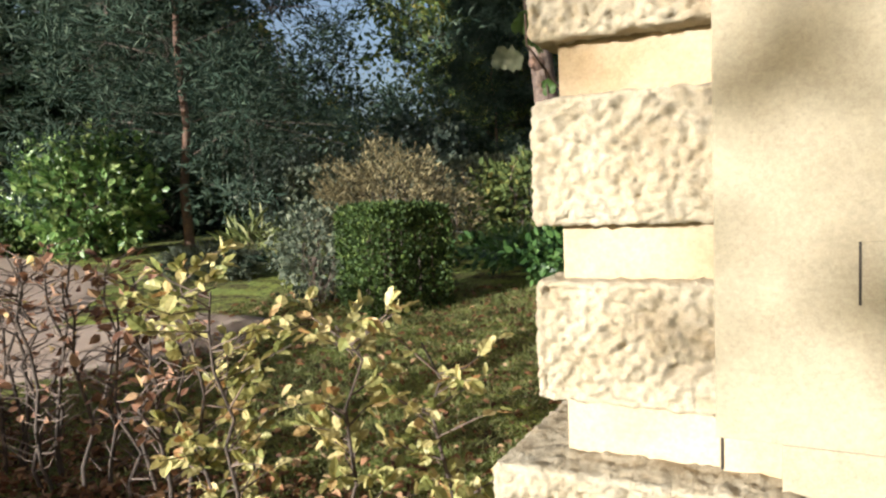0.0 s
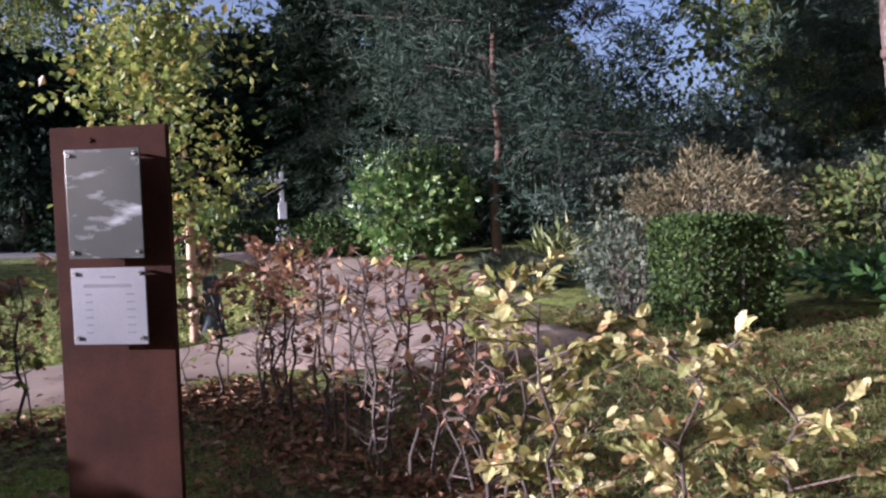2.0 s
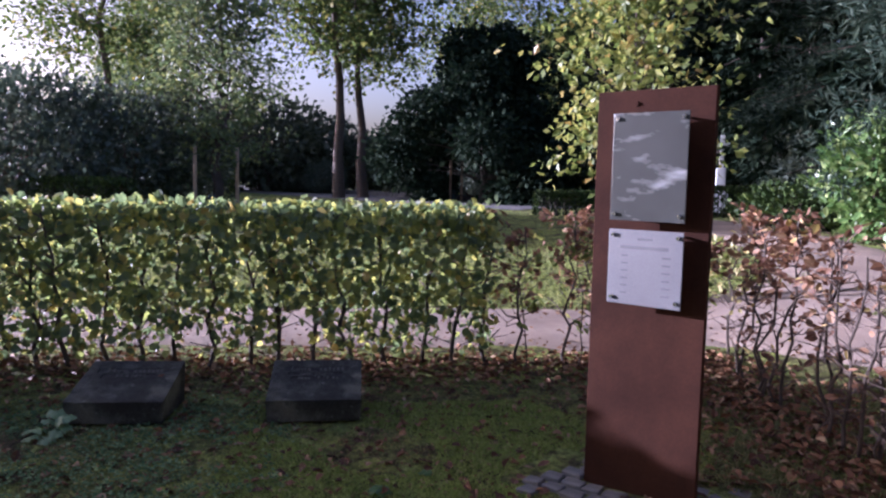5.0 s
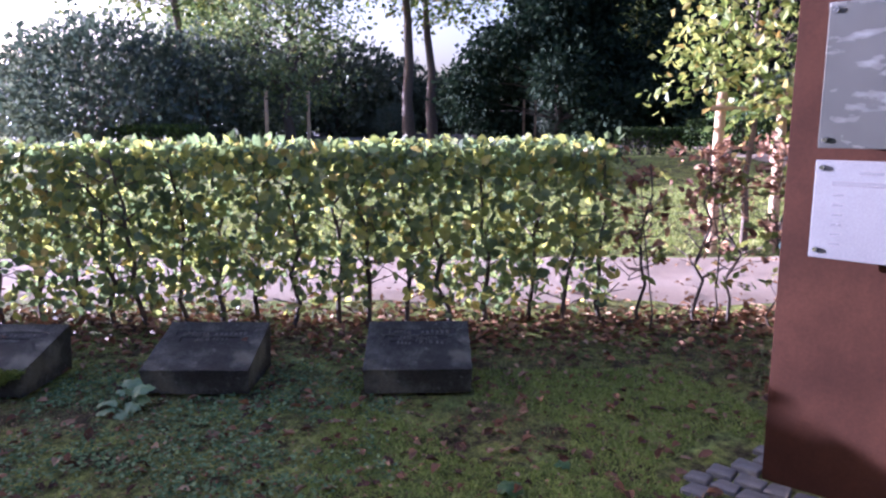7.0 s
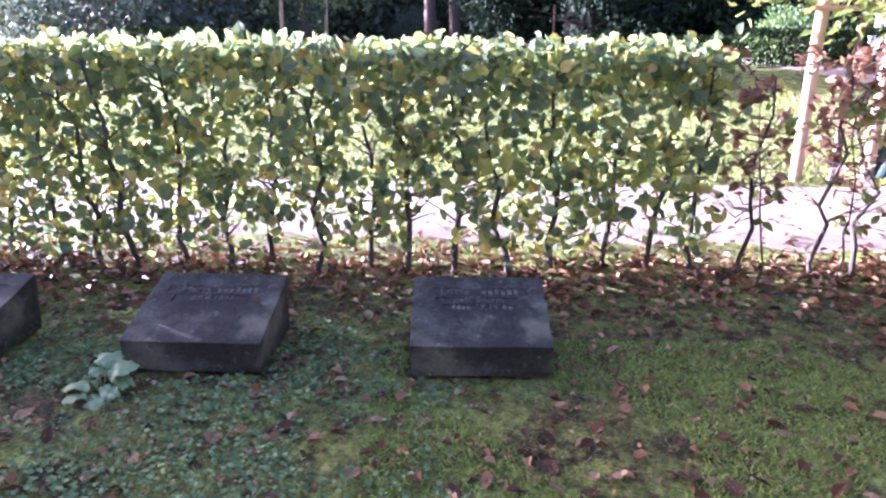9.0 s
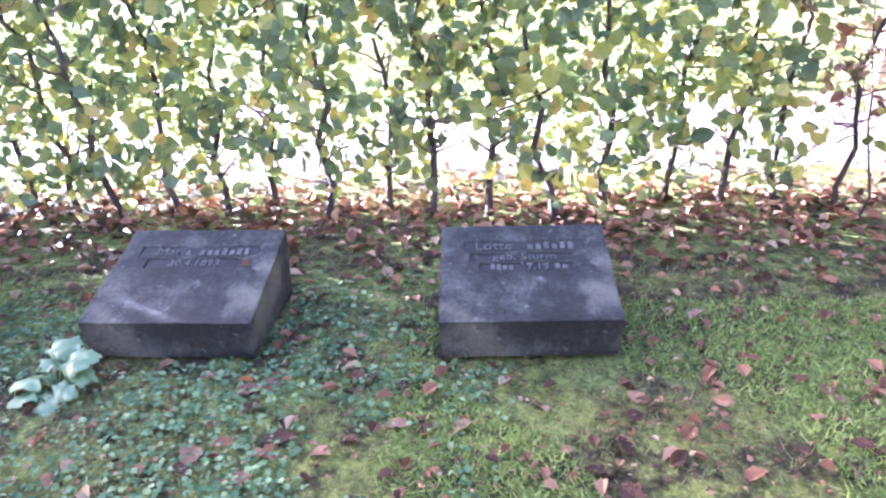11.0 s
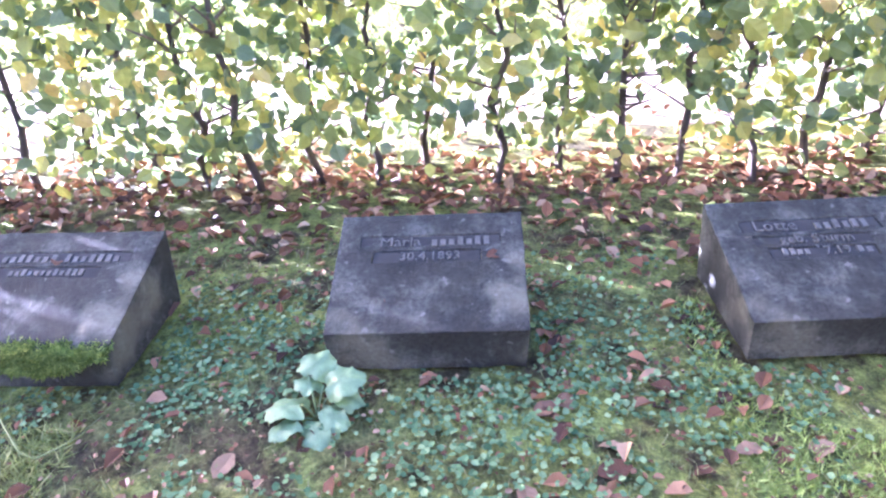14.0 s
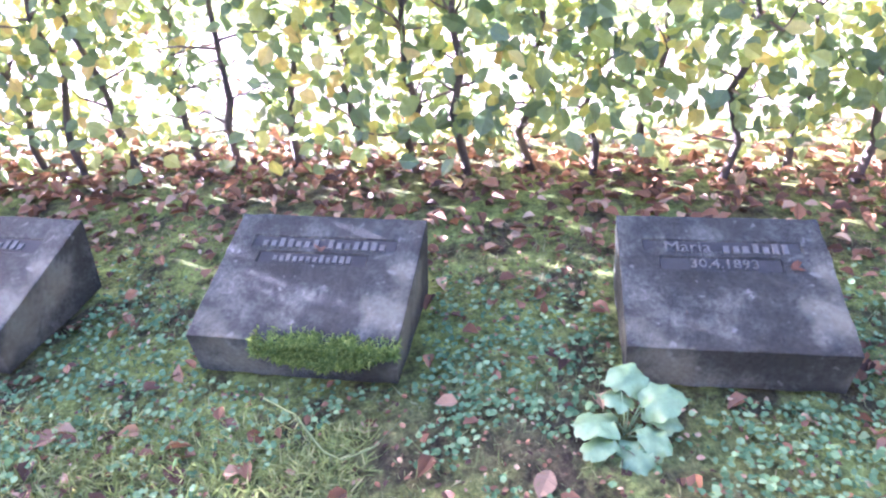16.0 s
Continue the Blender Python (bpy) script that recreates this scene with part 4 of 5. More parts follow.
def far_woods():
    """The closed edge of the wood behind the single trees, with an uneven top."""
    rng = np.random.default_rng(91)
    at, way = [], []
    for c in range(330):
        a = radians(13 + 95 * rng.random())
        r = 37 + 9 * rng.random()
        tall = 12.5 + 2.5 * noise.noise((math.degrees(a) * 0.09, 2, 1)) + 1.5 * noise.noise((math.degrees(a) * 0.4, 5, 1))
        tall *= 0.5 if 46 < math.degrees(a) < 58 else 1.0
        z = tall * rng.random() ** 0.85
        q0 = np.array([-math.cos(a) * r, math.sin(a) * r, 0.6 + z])
        k = 150
        d = rng.normal(size=(k, 3))
        d /= np.linalg.norm(d, axis=1, keepdims=True)
        at.append(q0 + d * ((0.9 + 1.1 * rng.random()) * (0.5 + 0.5 * rng.random(k)) * (1 + 0.3 * rng.normal(size=k).clip(-1, 1.5)))[:, None])
        way.append(d + rng.normal(size=(k, 3)) * 0.6 + np.array([0, 0, -0.3]))
    at, way = np.concatenate(at), np.concatenate(way)
    at[:, 2] = np.maximum(at[:, 2], 0.9)
    me = leaves("far_woods", rng, at, way, 0.36 * (0.6 + 0.7 * rng.random(len(at))), WOODS_LEAF, LEAF4, FACE4, up=np.array([0, 0, 0.6]))
    tagged(new("far_woods", me), "dense dark edge of a wood behind the graveyard", "woods", kind="stuff")


# side hedge: bare and browning beech plants, then leafy yellow ones
def side_hedge():
    for i, (x, y, h, n, tw) in enumerate(((-5.74, 0.64, 1.17, 170, 30), (-5.72, 0.98, 1.18, 190, 32), (-5.7, 1.36, 1.2, 230, 32), (-5.72, 1.72, 1.2, 260, 34), (-5.74, 2.05, 1.2, 240, 32))):
        hedge_plant(20 + i, x, y, h, BROWN_LEAF, n, 0.066, "thin crooked hedge plant with brown leaves at its top", tw, 0.27, 0.0145, low=0.3, top=2.6, lean_by=0.04)
        hedge_plant(80 + i, x + 0.03, y + 0.12, h * 0.93, LIME_LEAF, 70, 0.07, "thin hedge plant with few yellow-green leaves", 14, 0.22, 0.007, low=0.25, top=0.4, lean_by=0.05)
    for i, (x, y, h, n, mat, st, top) in enumerate(((-5.95, 2.6, 1.2, 90, YELLOW_LEAF, 1, 2.5), (-4.95, 2.25, 1.22, 210, BROWN_LEAF, 2, 1.6), (-4.6, 2.2, 1.24, 260, BROWN_LEAF, 2, 2.2), (-4.3, 2.22, 1.2, 120, BROWN_LEAF, 2, 1.6), (-3.96, 2.15, 1.2, 30, BROWN_LEAF, 2, 1.0), (-3.8, 2.25, 1.18, 24, BROWN_LEAF, 2, 1.0), (-3.52, 2.2, 1.2, 26, BROWN_LEAF, 2, 1.0), (-3.35, 2.1, 1.16, 60, BROWN_LEAF, 2, 1.5), (-3.1, 2.15, 1.14, 100, BROWN_LEAF, 2, 1.6), (-2.85, 2.2, 1.12, 120, BROWN_LEAF, 2, 1.6), (-2.6, 2.15, 1.05, 60, BROWN_LEAF, 2, 1.0), (-5.3, 2.3, 1.2, 190, BROWN_LEAF, 2, 1.6), (-4.15, 2.18, 1.18, 40, BROWN_LEAF, 1, 1.0))):
        hedge_plant(40 + i, x, y, h, mat, n, 0.066, "nearly bare beech plant with curled brown leaves" if mat is BROWN_LEAF else "thin hedge plant with yellow top leaves", 30, 0.2, 0.0125, st, 0.12, top=top, lean_by=0.045)
    kinds = [single_leaf(k, YELLOW_SINGLE) for k in range(5)]
    for i, (x, y, h, n) in enumerate(((-2.25, 2.08, 1.13, 300), (-2.0, 1.98, 1.05, 200), (-1.42, 2.1, 0.98, 300), (-1.2, 2.12, 0.98, 280))):
        hedge_plant(60 + i, x, y, h, YELLOW_LEAF, n, 0.068, "leafy beech plant turned pale yellow", 34, 0.27, 0.011, 1, 0.06, single=kinds)


side_hedge()

# shrubs behind the side hedge
shrub("laurel_bush", -11.4, 8.2, 1.3, 1.2, 2.2, LAUREL_LEAF, 4200, 0.16, "glossy green laurel bush catching the sun", 3)
clipped("box_hedge_block", -3.45, 5.54, 59, 0.8, 0.92, 0.97, BOX_LEAF, 15000, 0.045, "clipped green box bush, block shaped", 8, "bush")
shrub("dry_bush", -4.75, 7.6, 1.0, 0.9, 1.5, DRY_LEAF, 8500, 0.075, "dry brown spreading bush", 9, lump=0.5, shape=LEAF4 * np.array([0.5, 1.2, 1]), faces=FACE4)
shrub("grey_shrub", -4.85, 6.2, 0.5, 0.5, 0.95, GREY_LEAF, 1300, 0.07, "loose grey green shrub with thin twigs", 10)
shrub("low_lavender", -6.8, 6.5, 0.8, 0.4, 0.42, GREY_LEAF, 3200, 0.11, "low grey green lavender clump", 11, shape=BLADE * np.array([1.6, 1, 1]), faces=FACEB)
shrub("ivy_patch", -1.6, 7.3, 2.0, 1.3, 0.55, IVY_LEAF, 4600, 0.1, "bright green ivy ground cover", 12)
shrub("brown_shrub", -3.2, 8.6, 0.9, 0.8, 1.3, WOODS_LEAF, 2500, 0.1, "dark olive shrub beside the dry bush", 14)
clipped("long_hedge", -3.5, 11.5, 5, 11.0, 1.0, 1.35, GREY_LEAF, 12000, 0.11, "long clipped hedge with sunlit top", 13)

shrub("arching_grass", -7.4, 8.0, 0.5, 0.45, 0.5, GRASS_BLADE, 150, 0.42, "pale green arching grass clump under the pine", 17, droop=0.5, shape=BLADE * np.array([0.7, 1, 1.6]), faces=FACEB, category="grass clump")
shrub("dusky_shrub", -4.35, 5.6, 0.45, 0.45, 0.8, GREY_LEAF, 900, 0.06, "loose dusky shrub with thin arching twigs", 18)

# trees
P = pose
far_woods()
pine = tree("pine_tree", P(-10.1, 9.25, rise(-10.1, 9.25)), "dark pine with reddish trunk and grey green needles", "pine", 9.5, 3.4, 31, PINE_LEAF, PINE_BARK, 60000, 0.165, 0.17, r0=0.09, split=True)
fir = tree("fir_tree", P(-16, 12.2, rise(-16, 12.2)), "tall dark fir with drooping branches", "fir", 13, 3.4, 32, FIR_LEAF, BARK, 21000, 0.3, 0.04)
oak = tree("broadleaf_tree", P(-31, 31, rise(-31, 31)), "dark green broadleaf tree with gaps of sky", "broad", 13, 4.2, 33, TREE_LEAF, BARK, 15000, 0.34, 0.16)
yew = massed("yew_tree", P(-36, 5.0, rise(-36, 5.0)), "dark dense spreading yew tree", 8.8, 4.6, 4.8, 34, FIR_LEAF, 26000, 0.32)
pale = tree("young_tree", P(-24, -5.6, rise(-24, -5.6)), "young pale green tree with thin trunk", "broad", 8.5, 2.0, 35, PALE_LEAF, BARK, 7000, 0.17, 0.3)
tall = tree("tall_tree", P(-40, -2.5, rise(-40, -2.5)), "tall bare-trunked tree with dark crown", "broad", 22, 6.0, 36, TREE_LEAF, TWIG, 13000, 0.33, 0.47, r0=0.32)
under = shrub("understory_shrub", -19, 13, 2.2, 2.0, 3.0, UNDER_LEAF, 5500, 0.18, "dark evergreen shrub in the shade of trees", 38, shape=LEAF4, faces=FACE4)
under_pale = shrub("distant_shrub", -56, -13, 2.6, 2.2, 2.6, GREY_LEAF, 5000, 0.2, "pale grey green shrub in the distance", 39, shape=LEAF4, faces=FACE4)
rngt = random.Random(11)


def stand(kind, spots):
    for x, y, s in spots:
        c = copy_thing(kind, P(0, 0, 0))
        c.matrix_basis = P(x, y, rise(x, y), 0, 0, rngt.uniform(0, 360)) @ Matrix.Diagonal((s, s, s * rngt.uniform(0.9, 1.15), 1))


stand(pine, ((-13.5, 14, 0.5), (-7.0, 16.5, 0.6), (-19, 16, 1.2)))
# Firs at positive x are out of view, added to block skylight.
stand(fir, ((-20.5, 14.8, 1.1), (-25, 15, 1.2), (-23, 18.5, 1.2), (-31, 17, 1.1), (-27, 14.6, 1.0), (12, -7, 0.9), (15, -13, 1.0), (9, -17, 1.0), (4, -21, 0.9), (19, -2, 1.0), (17, -20, 1.1), (13, 0, 0.8)))
stand(oak, ((-8, 21, 0.85), (-2, 19, 0.85), (3, 18, 0.9), (-14, 34, 0.8), (6, 27, 1.2), (-32, 28, 1.2), (-52, 16, 1.2), (-45, 12, 0.9)))
# The two yews at positive x are unseen light blockers as well.
stand(yew, ((-33, 12.2, 0.85), (-36, 16.5, 1.15), (-43, 12.5, 1.1), (10, -12, 0.9), (7, -22, 0.9), (-58, 26, 1.3)))
stand(pale, ((-46, -15, 1.4), (-54, -17.5, 1.6), (-64, -22, 1.7), (-74, -15, 1.0)))
stand(tall, ((-41.5, -1.2, 0.95), (-31.5, -12.0, 0.75), (-62, 9, 1.0), (-84, -24, 1.0)))
stand(under, ((-15, 13, 0.8), (-11, 13.5, 0.7), (-24.5, 15.2, 0.9), (-29, 13, 0.9), (-8, 14, 0.75), (-4, 15, 0.8), (0, 14.5, 0.8), (4, 14, 0.9), (-35, 12, 0.9), (-42, 6, 0.9), (-46, 2, 0.8), (-50, -4, 0.7), (-23.5, -11.3, 1.35), (-25, -8.9, 1.3), (-27, -8.0, 1.1), (-34, -10.5, 0.7),  (-48, 8, 1.0), (-54, 12, 1.0), (-11, 20, 0.9), (-2, 23, 1.2), (5, 21, 1.1)))

stand(under_pale, ((-48, -20, 1.8), (-52, -25, 2.0), (-54, -14, 2.0), (-55, -9, 2.5), (-57, -5, 2.0), (-56, -1, 1.6), (-55, 4, 2.0), (-53, 9, 2.6), (-44, -25, 1.7), (-40, -21, 1.5), (-60, -30, 3.0), (-58, -4, 0.7), (-60, -18, 0.9), (-62, 3, 0.8), (-54, 7, 0.7), (-66, -10, 1.1), (-70, 0, 1.3), (-72, -22, 1.4), (-66, 10, 1.2), (-52, -6, 0.5), (-50, -12, 0.5), (-80, -8, 1.8), (-76, 10, 1.6)))


def staked_sapling():
    x, y = -8.42, 2.52
    tree("staked_sapling", P(x, y, rise(x, y)), "young yellow-green tree held between stakes", "broad", 4.7, 1.0, 37, LIME_LEAF, TWIG, 3400, 0.105, 0.38, r0=0.042, split=True, crook=0.003)
    for sx, sy in ((-8.46, 2.2), (-8.44, 2.82)):
        st = thing("tree_stake", P(sx, sy, 0), "debarked round wooden tree stake", "stake", "stakes round the sapling")
        v, f = tubes([[((0, 0, -0.1), 0.056), ((0, 0, 1.0), 0.054), ((0.01, 0.01, 1.63), 0.053), ((0.01, 0.01, 1.65), 0.044)]], 10)
        child("post", mesh_from("post", v, f, STAKE_WOOD, True), st)
    br = thing("stake_crossbar", P(-8.38, 2.51, 1.48), "thin wooden rail joining the stakes", "rail")
    v, f = tubes([[((-0.01, -0.42, 0.01), 0.022), ((0.01, 0.42, 0), 0.022)]], 8)
    child("rail", mesh_from("rail", v, f, STAKE_WOOD), br)


staked_sapling()


# ---- ground cover and fallen leaves ----
def scatter(name, n, seed, place, size, mat, label, category, shape=LEAF6, faces=FACE6, flat=2.2, stand_up=0.0, lift=0.02):
    rng = np.random.default_rng(seed)
    pts = np.array([place(rng) for _ in range(n)])
    z = np.array([rise(a, b) + 0.022 * noise.noise((a * 1.1, b * 1.1, 3)) + 0.01 * noise.noise((a * 4, b * 4, 7)) for a, b in pts])
    at = np.stack([pts[:, 0], pts[:, 1], z + lift * rng.random(n)], 1)
    way = rng.normal(size=(n, 3)) * np.array([1, 1, 0.25]) + np.array([0, 0, stand_up])
    me = leaves(name, rng, at, way, size * (0.55 + 0.75 * rng.random(n)), mat, shape, faces, up=np.array([0, 0, flat]), spread=0.7)
    return tagged(new(name, me), label, category, kind="stuff")


CURL = LEAF6 * np.array([1, 1, 2.6])
STONES = ((-4.745, -0.755), (-4.745, -1.86), (-4.72, -2.97), (-4.70, -4.06))


def clear(x, y):
    u, v = ((x + 3.53) + (y - 0.81)) * 0.707, ((y - 0.81) - (x + 3.53)) * 0.707
    if abs(u) < 0.58 and abs(v) < 0.3:
        return False
    return all(abs(x - a) > 0.24 or abs(y - b) > 0.29 for a, b in STONES)


def under_hedge(rng):
    while True:
        x, y = -5.75 + rng.normal() * 0.28, -9 + 11.4 * rng.random()
        if clear(x, y):
            return x, y


def under_side(rng):
    return -6.0 + 4.6 * rng.random(), 2.1 + rng.normal() * 0.33


def lawn_near(rng):
    while True:
        x, y = -5.4 + 3.6 * rng.random(), -5.0 + 6.4 * rng.random()
        if clear(x, y):
            return x, y


def side_lawn(rng):
    while True:
        x, y = -5.2 + 5.0 * rng.random(), 1.0 + 5.6 * rng.random()
        if clear(x, y):
            return x, y


def clover_bed(rng):
    while True:
        x, y = -5.2 + 2.65 * rng.random() ** 0.8, -4.3 + 3.5 * rng.random()
        if clear(x, y) and noise.noise((x * 1.6, y * 1.6, 2)) + 0.5 * noise.noise((x * 6, y * 6, 4)) > -0.22 + 0.25 * rng.random() and rng.random() < 1.15 + 1.4 * (x + 4.55) and y < -0.75 - 0.4 * noise.noise((x * 3, 0, 5)) - 0.3 * rng.random():
            return x, y


def moss_bed(rng):
    while True:
        x, y = -4.9 + 2.6 * rng.random(), -1.15 + 2.6 * rng.random()
        if clear(x, y) and noise.noise((x * 1.5, y * 1.5, 8)) > -0.12:
            return x, y


scatter("leaf_litter", 5200, 1, under_hedge, 0.06, FALLEN_LEAF, "brown leaf litter under the hedge", "leaf litter", CURL, lift=0.05)
scatter("leaf_litter", 3000, 2, under_side, 0.06, FALLEN_LEAF, "brown leaf litter round the bare hedge plants", "leaf litter", CURL, lift=0.05)
scatter("fallen_leaves", 2000, 3, lawn_near, 0.052, FALLEN_LEAF, "scattered brown fallen leaves on moss", "fallen leaves", CURL, lift=0.03)
scatter("fallen_leaves", 3600, 4, side_lawn, 0.06, FALLEN_LEAF, "scattered fallen leaves on thin grass", "fallen leaves", CURL, lift=0.03)
scatter("clover_cover", 18000, 5, clover_bed, 0.0175, CLOVER_LEAF, "low clover-like ground cover", "ground cover", LEAF6 * np.array([1.5, 1, 1]), lift=0.035)
scatter("moss_carpet", 48000, 6, moss_bed, 0.022, MOSS_TUFT, "bright green moss carpet", "moss", BLADE * np.array([2.2, 1, 1]), FACEB, 0.3, 0.9, 0.004)
scatter("thin_grass", 26000, 7, lawn_near, 0.03, GRASS_BLADE, "thin short grass among moss", "grass", BLADE, FACEB, 0.3, 1.0, 0.0)
scatter("thin_grass", 44000, 15, side_lawn, 0.04, GRASS_BLADE, "short thin grass beside the bare hedge", "grass", BLADE, FACEB, 0.3, 1.0, 0.0)
scatter("leaf_crumbs", 14000, 16, side_lawn, 0.022, FALLEN_LEAF, "small brown crumbs of leaf on thin grass", "leaf litter", lift=0.02)
scatter("leaf_crumbs", 12000, 12, lawn_near, 0.018, FALLEN_LEAF, "small brown crumbs of leaf and twig", "leaf litter", lift=0.02)
scatter("lawn_grass", 26000, 13, lambda rng: (-16 + 7.7 * rng.random() ** 0.7, -9 + 14 * rng.random()), 0.08, LAWN_BLADE, "short lawn grass beyond the gravel path", "grass", BLADE * np.array([2, 1, 1]), FACEB, 0.3, 0.8, 0.0)
scatter("fallen_leaves", 420, 14, lambda rng: (-8.3 + 2.1 * rng.random(), -9 + 12 * rng.random()), 0.05, FALLEN_LEAF, "fallen leaves strewn on the gravel path", "fallen leaves", CURL, lift=0.03).location.z = 0.03
scatter("thin_grass", 9000, 18, lambda rng: (-4.35 + 1.1 * rng.random(), -3.9 + 1.15 * rng.random() ** 0.8), 0.042, LAWN_BLADE, "fresh grass tufts before the mossy gravestone", "grass", BLADE, FACEB, 0.3, 0.8, 0.0)
scatter("thin_grass", 26000, 8, side_lawn, 0.06, GRASS_BLADE, "thin uneven grass beside the building", "grass", BLADE, FACEB, 0.3, 0.9, 0.0)


# ---- setts round the stele ----
def setts():
    rng = random.Random(21)
    ax, ay, bx, by = -3.72, 0.615, -3.34, 1.0
    turn = math.degrees(math.atan2(by - ay, bx - ax))
    t = thing("sett_surround", pose((ax + bx) / 2, (ay + by) / 2, 0.004, 0, 0, turn), "ring of grey granite setts sunk in moss", "paving")
    shapes = []
    for k in range(4):
        bm = boxed(-0.05, 0.05, -0.045, 0.045, -0.06, 0.012, 0.012, 2)
        for v in bm.verts:
            v.co += Vector((noise.noise(v.co * 20 + Vector((k, 0, 0))), noise.noise(v.co * 20 + Vector((0, k, 5))), 0.5 * noise.noise(v.co * 25 + Vector((k, 9, 0))))) * 0.012
        me = bpy.data.meshes.new("sett")
        bm.to_mesh(me)
        bm.free()
        me.materials.append(COBBLE)
        shapes.append(me)
    for i in range(-5, 6):
        for j in range(-3, 4):
            x, y = i * 0.108 + rng.uniform(-0.01, 0.01) + (0.04 if j % 2 else 0), j * 0.1 + 0.0175 + rng.uniform(-0.008, 0.008)
            if abs(x) < 0.33 and abs(y - 0.0175) < 0.07 or (abs(j) == 3 and rng.random() < 0.75) or i == -5 or (i == -4 and rng.random() < 0.5) or (i == 5 and rng.random() < 0.4):
                continue
            ob = child("sett", shapes[rng.randrange(4)], t, pose(x, y, rng.uniform(-0.008, 0.0), rng.uniform(-3, 3), rng.uniform(-3, 3), rng.uniform(-9, 9)))
            ob.scale = (rng.uniform(0.85, 1.05), rng.uniform(0.85, 1.05), 1)


setts()


def moss_cushion():
    rng = np.random.default_rng(51)
    m = pose(-4.72, -2.97, -0.005, 0, 0, -4.0)
    t = thing("moss_cushion", m, "bright green moss cushion over the stone's front edge", "moss")
    n = 7500
    y = 0.085 + 0.1 * rng.normal(size=n).clip(-1.9, 1.9)
    a = rng.random(n)
    lip = a > 0.62
    top = 0.135 + 0.012 * np.array([noise.noise((b * 30, 2, 0)) for b in y])
    low = 0.075 + 0.055 * np.array([noise.noise((b * 14, 7, 0)) for b in y]) + 0.9 * np.abs(y - 0.06) ** 2 * 2
    bulge = np.array([0.02 + 0.017 * noise.noise((b * 26, c * 9, 3)) for b, c in zip(y, a)])
    z = np.where(lip, top + 0.006 + bulge * 0.6, low + (top + 0.012 - low) * a / 0.62)
    x = np.where(lip, 0.238 - 0.055 * rng.random(n) ** 1.6, 0.221 + bulge * np.sin(np.pi * (0.15 + 0.7 * np.minimum(a / 0.62, 1))))
    at = np.stack([x, y, z], 1)
    way = rng.normal(size=(n, 3)) * 0.6 + np.array([0.7, 0, 0.5])
    tagged(child("moss_fronds", leaves("moss_fronds", rng, at, way, 0.017 * (0.6 + 0.8 * rng.random(n)), MOSS_BRIGHT, BLADE * np.array([2.4, 1, 1]), FACEB), t), kind="stuff")


moss_cushion()


def broad_leaf(length, width, cup, seed):
    """A rounded, wavy-edged leaf blade with some thickness in its curl."""
    bm = bmesh.new()
    rings, seg = 7, 30
    mid = bm.verts.new((0, length * 0.42, 0.01))
    rows = []
    for r in range(1, rings + 1):
        row = []
        for k in range(seg):
            a = 2 * math.pi * k / seg
            f = r / rings
            wob = 1 + 0.07 * math.sin(a * 4 + seed) * f + 0.06 * math.sin(a * 9 + seed * 2) * f
            notch = 0.35 * max(0.0, math.cos(a + math.pi / 2)) ** 6 * f
            x, y = math.cos(a) * width * 0.5 * f * wob, length * 0.42 + math.sin(a) * length * 0.55 * f * (wob - notch)
            row.append(bm.verts.new((x, y, 0.01 + cup * f * f * (0.2 + 1.1 * noise.noise((x * 22 + seed, y * 22, 0))) + 0.055 * length * f * f * math.sin(a * 5 + seed) - 0.5 * (abs(x) + abs(y - length * 0.42)) ** 2 / length + 0.003 * math.sin(a * 12 + 9 * f))))
        rows.append(row)
    for k in range(seg):
        bm.faces.new((mid, rows[0][k], rows[0][(k + 1) % seg]))
    for a, b in zip(rows, rows[1:]):
        for k in range(seg):
            bm.faces.new((a[k], b[k], b[(k + 1) % seg], a[(k + 1) % seg]))
    return bm


def pale_weed():
    t = thing("broadleaf_weed", pose(-4.37, -2.15, 0) @ Matrix.Diagonal((0.68, 0.68, 0.62, 1)), "pale green weed with large soft rounded leaves", "weed")
    for i, (ax, ay, z, turn, tilt, ln, wd) in enumerate(((-0.05, -0.02, 0.17, 70, 12, 0.15, 0.14), (-0.01, 0.04, 0.15, 15, 14, 0.16, 0.15), (0.03, -0.03, 0.09, 170, -8, 0.17, 0.15), (0.02, 0.05, 0.08, -60, -12, 0.14, 0.1), (-0.05, 0.06, 0.1, -35, -6, 0.15, 0.1), (0.0, 0.0, 0.13, 120, 6, 0.12, 0.1), (0.05, 0.03, 0.05, -100, -14, 0.15, 0.13), (0.06, -0.05, 0.05, -150, -10, 0.13, 0.11))):
        part("leaf", broad_leaf(ln, wd, 0.03, i * 1.7), COLTSFOOT, t, smooth=True, m=pose(ax, ay, z, tilt, 8, turn))
        v, f = tubes([[((0, 0, -0.01), 0.004), ((ax * 0.5, ay * 0.5, z * 0.6), 0.0035), ((ax, ay, z + 0.006), 0.003)]], 6)
        child("stalk", mesh_from("stalk", v, f, COLTSFOOT, True), t)


pale_weed()


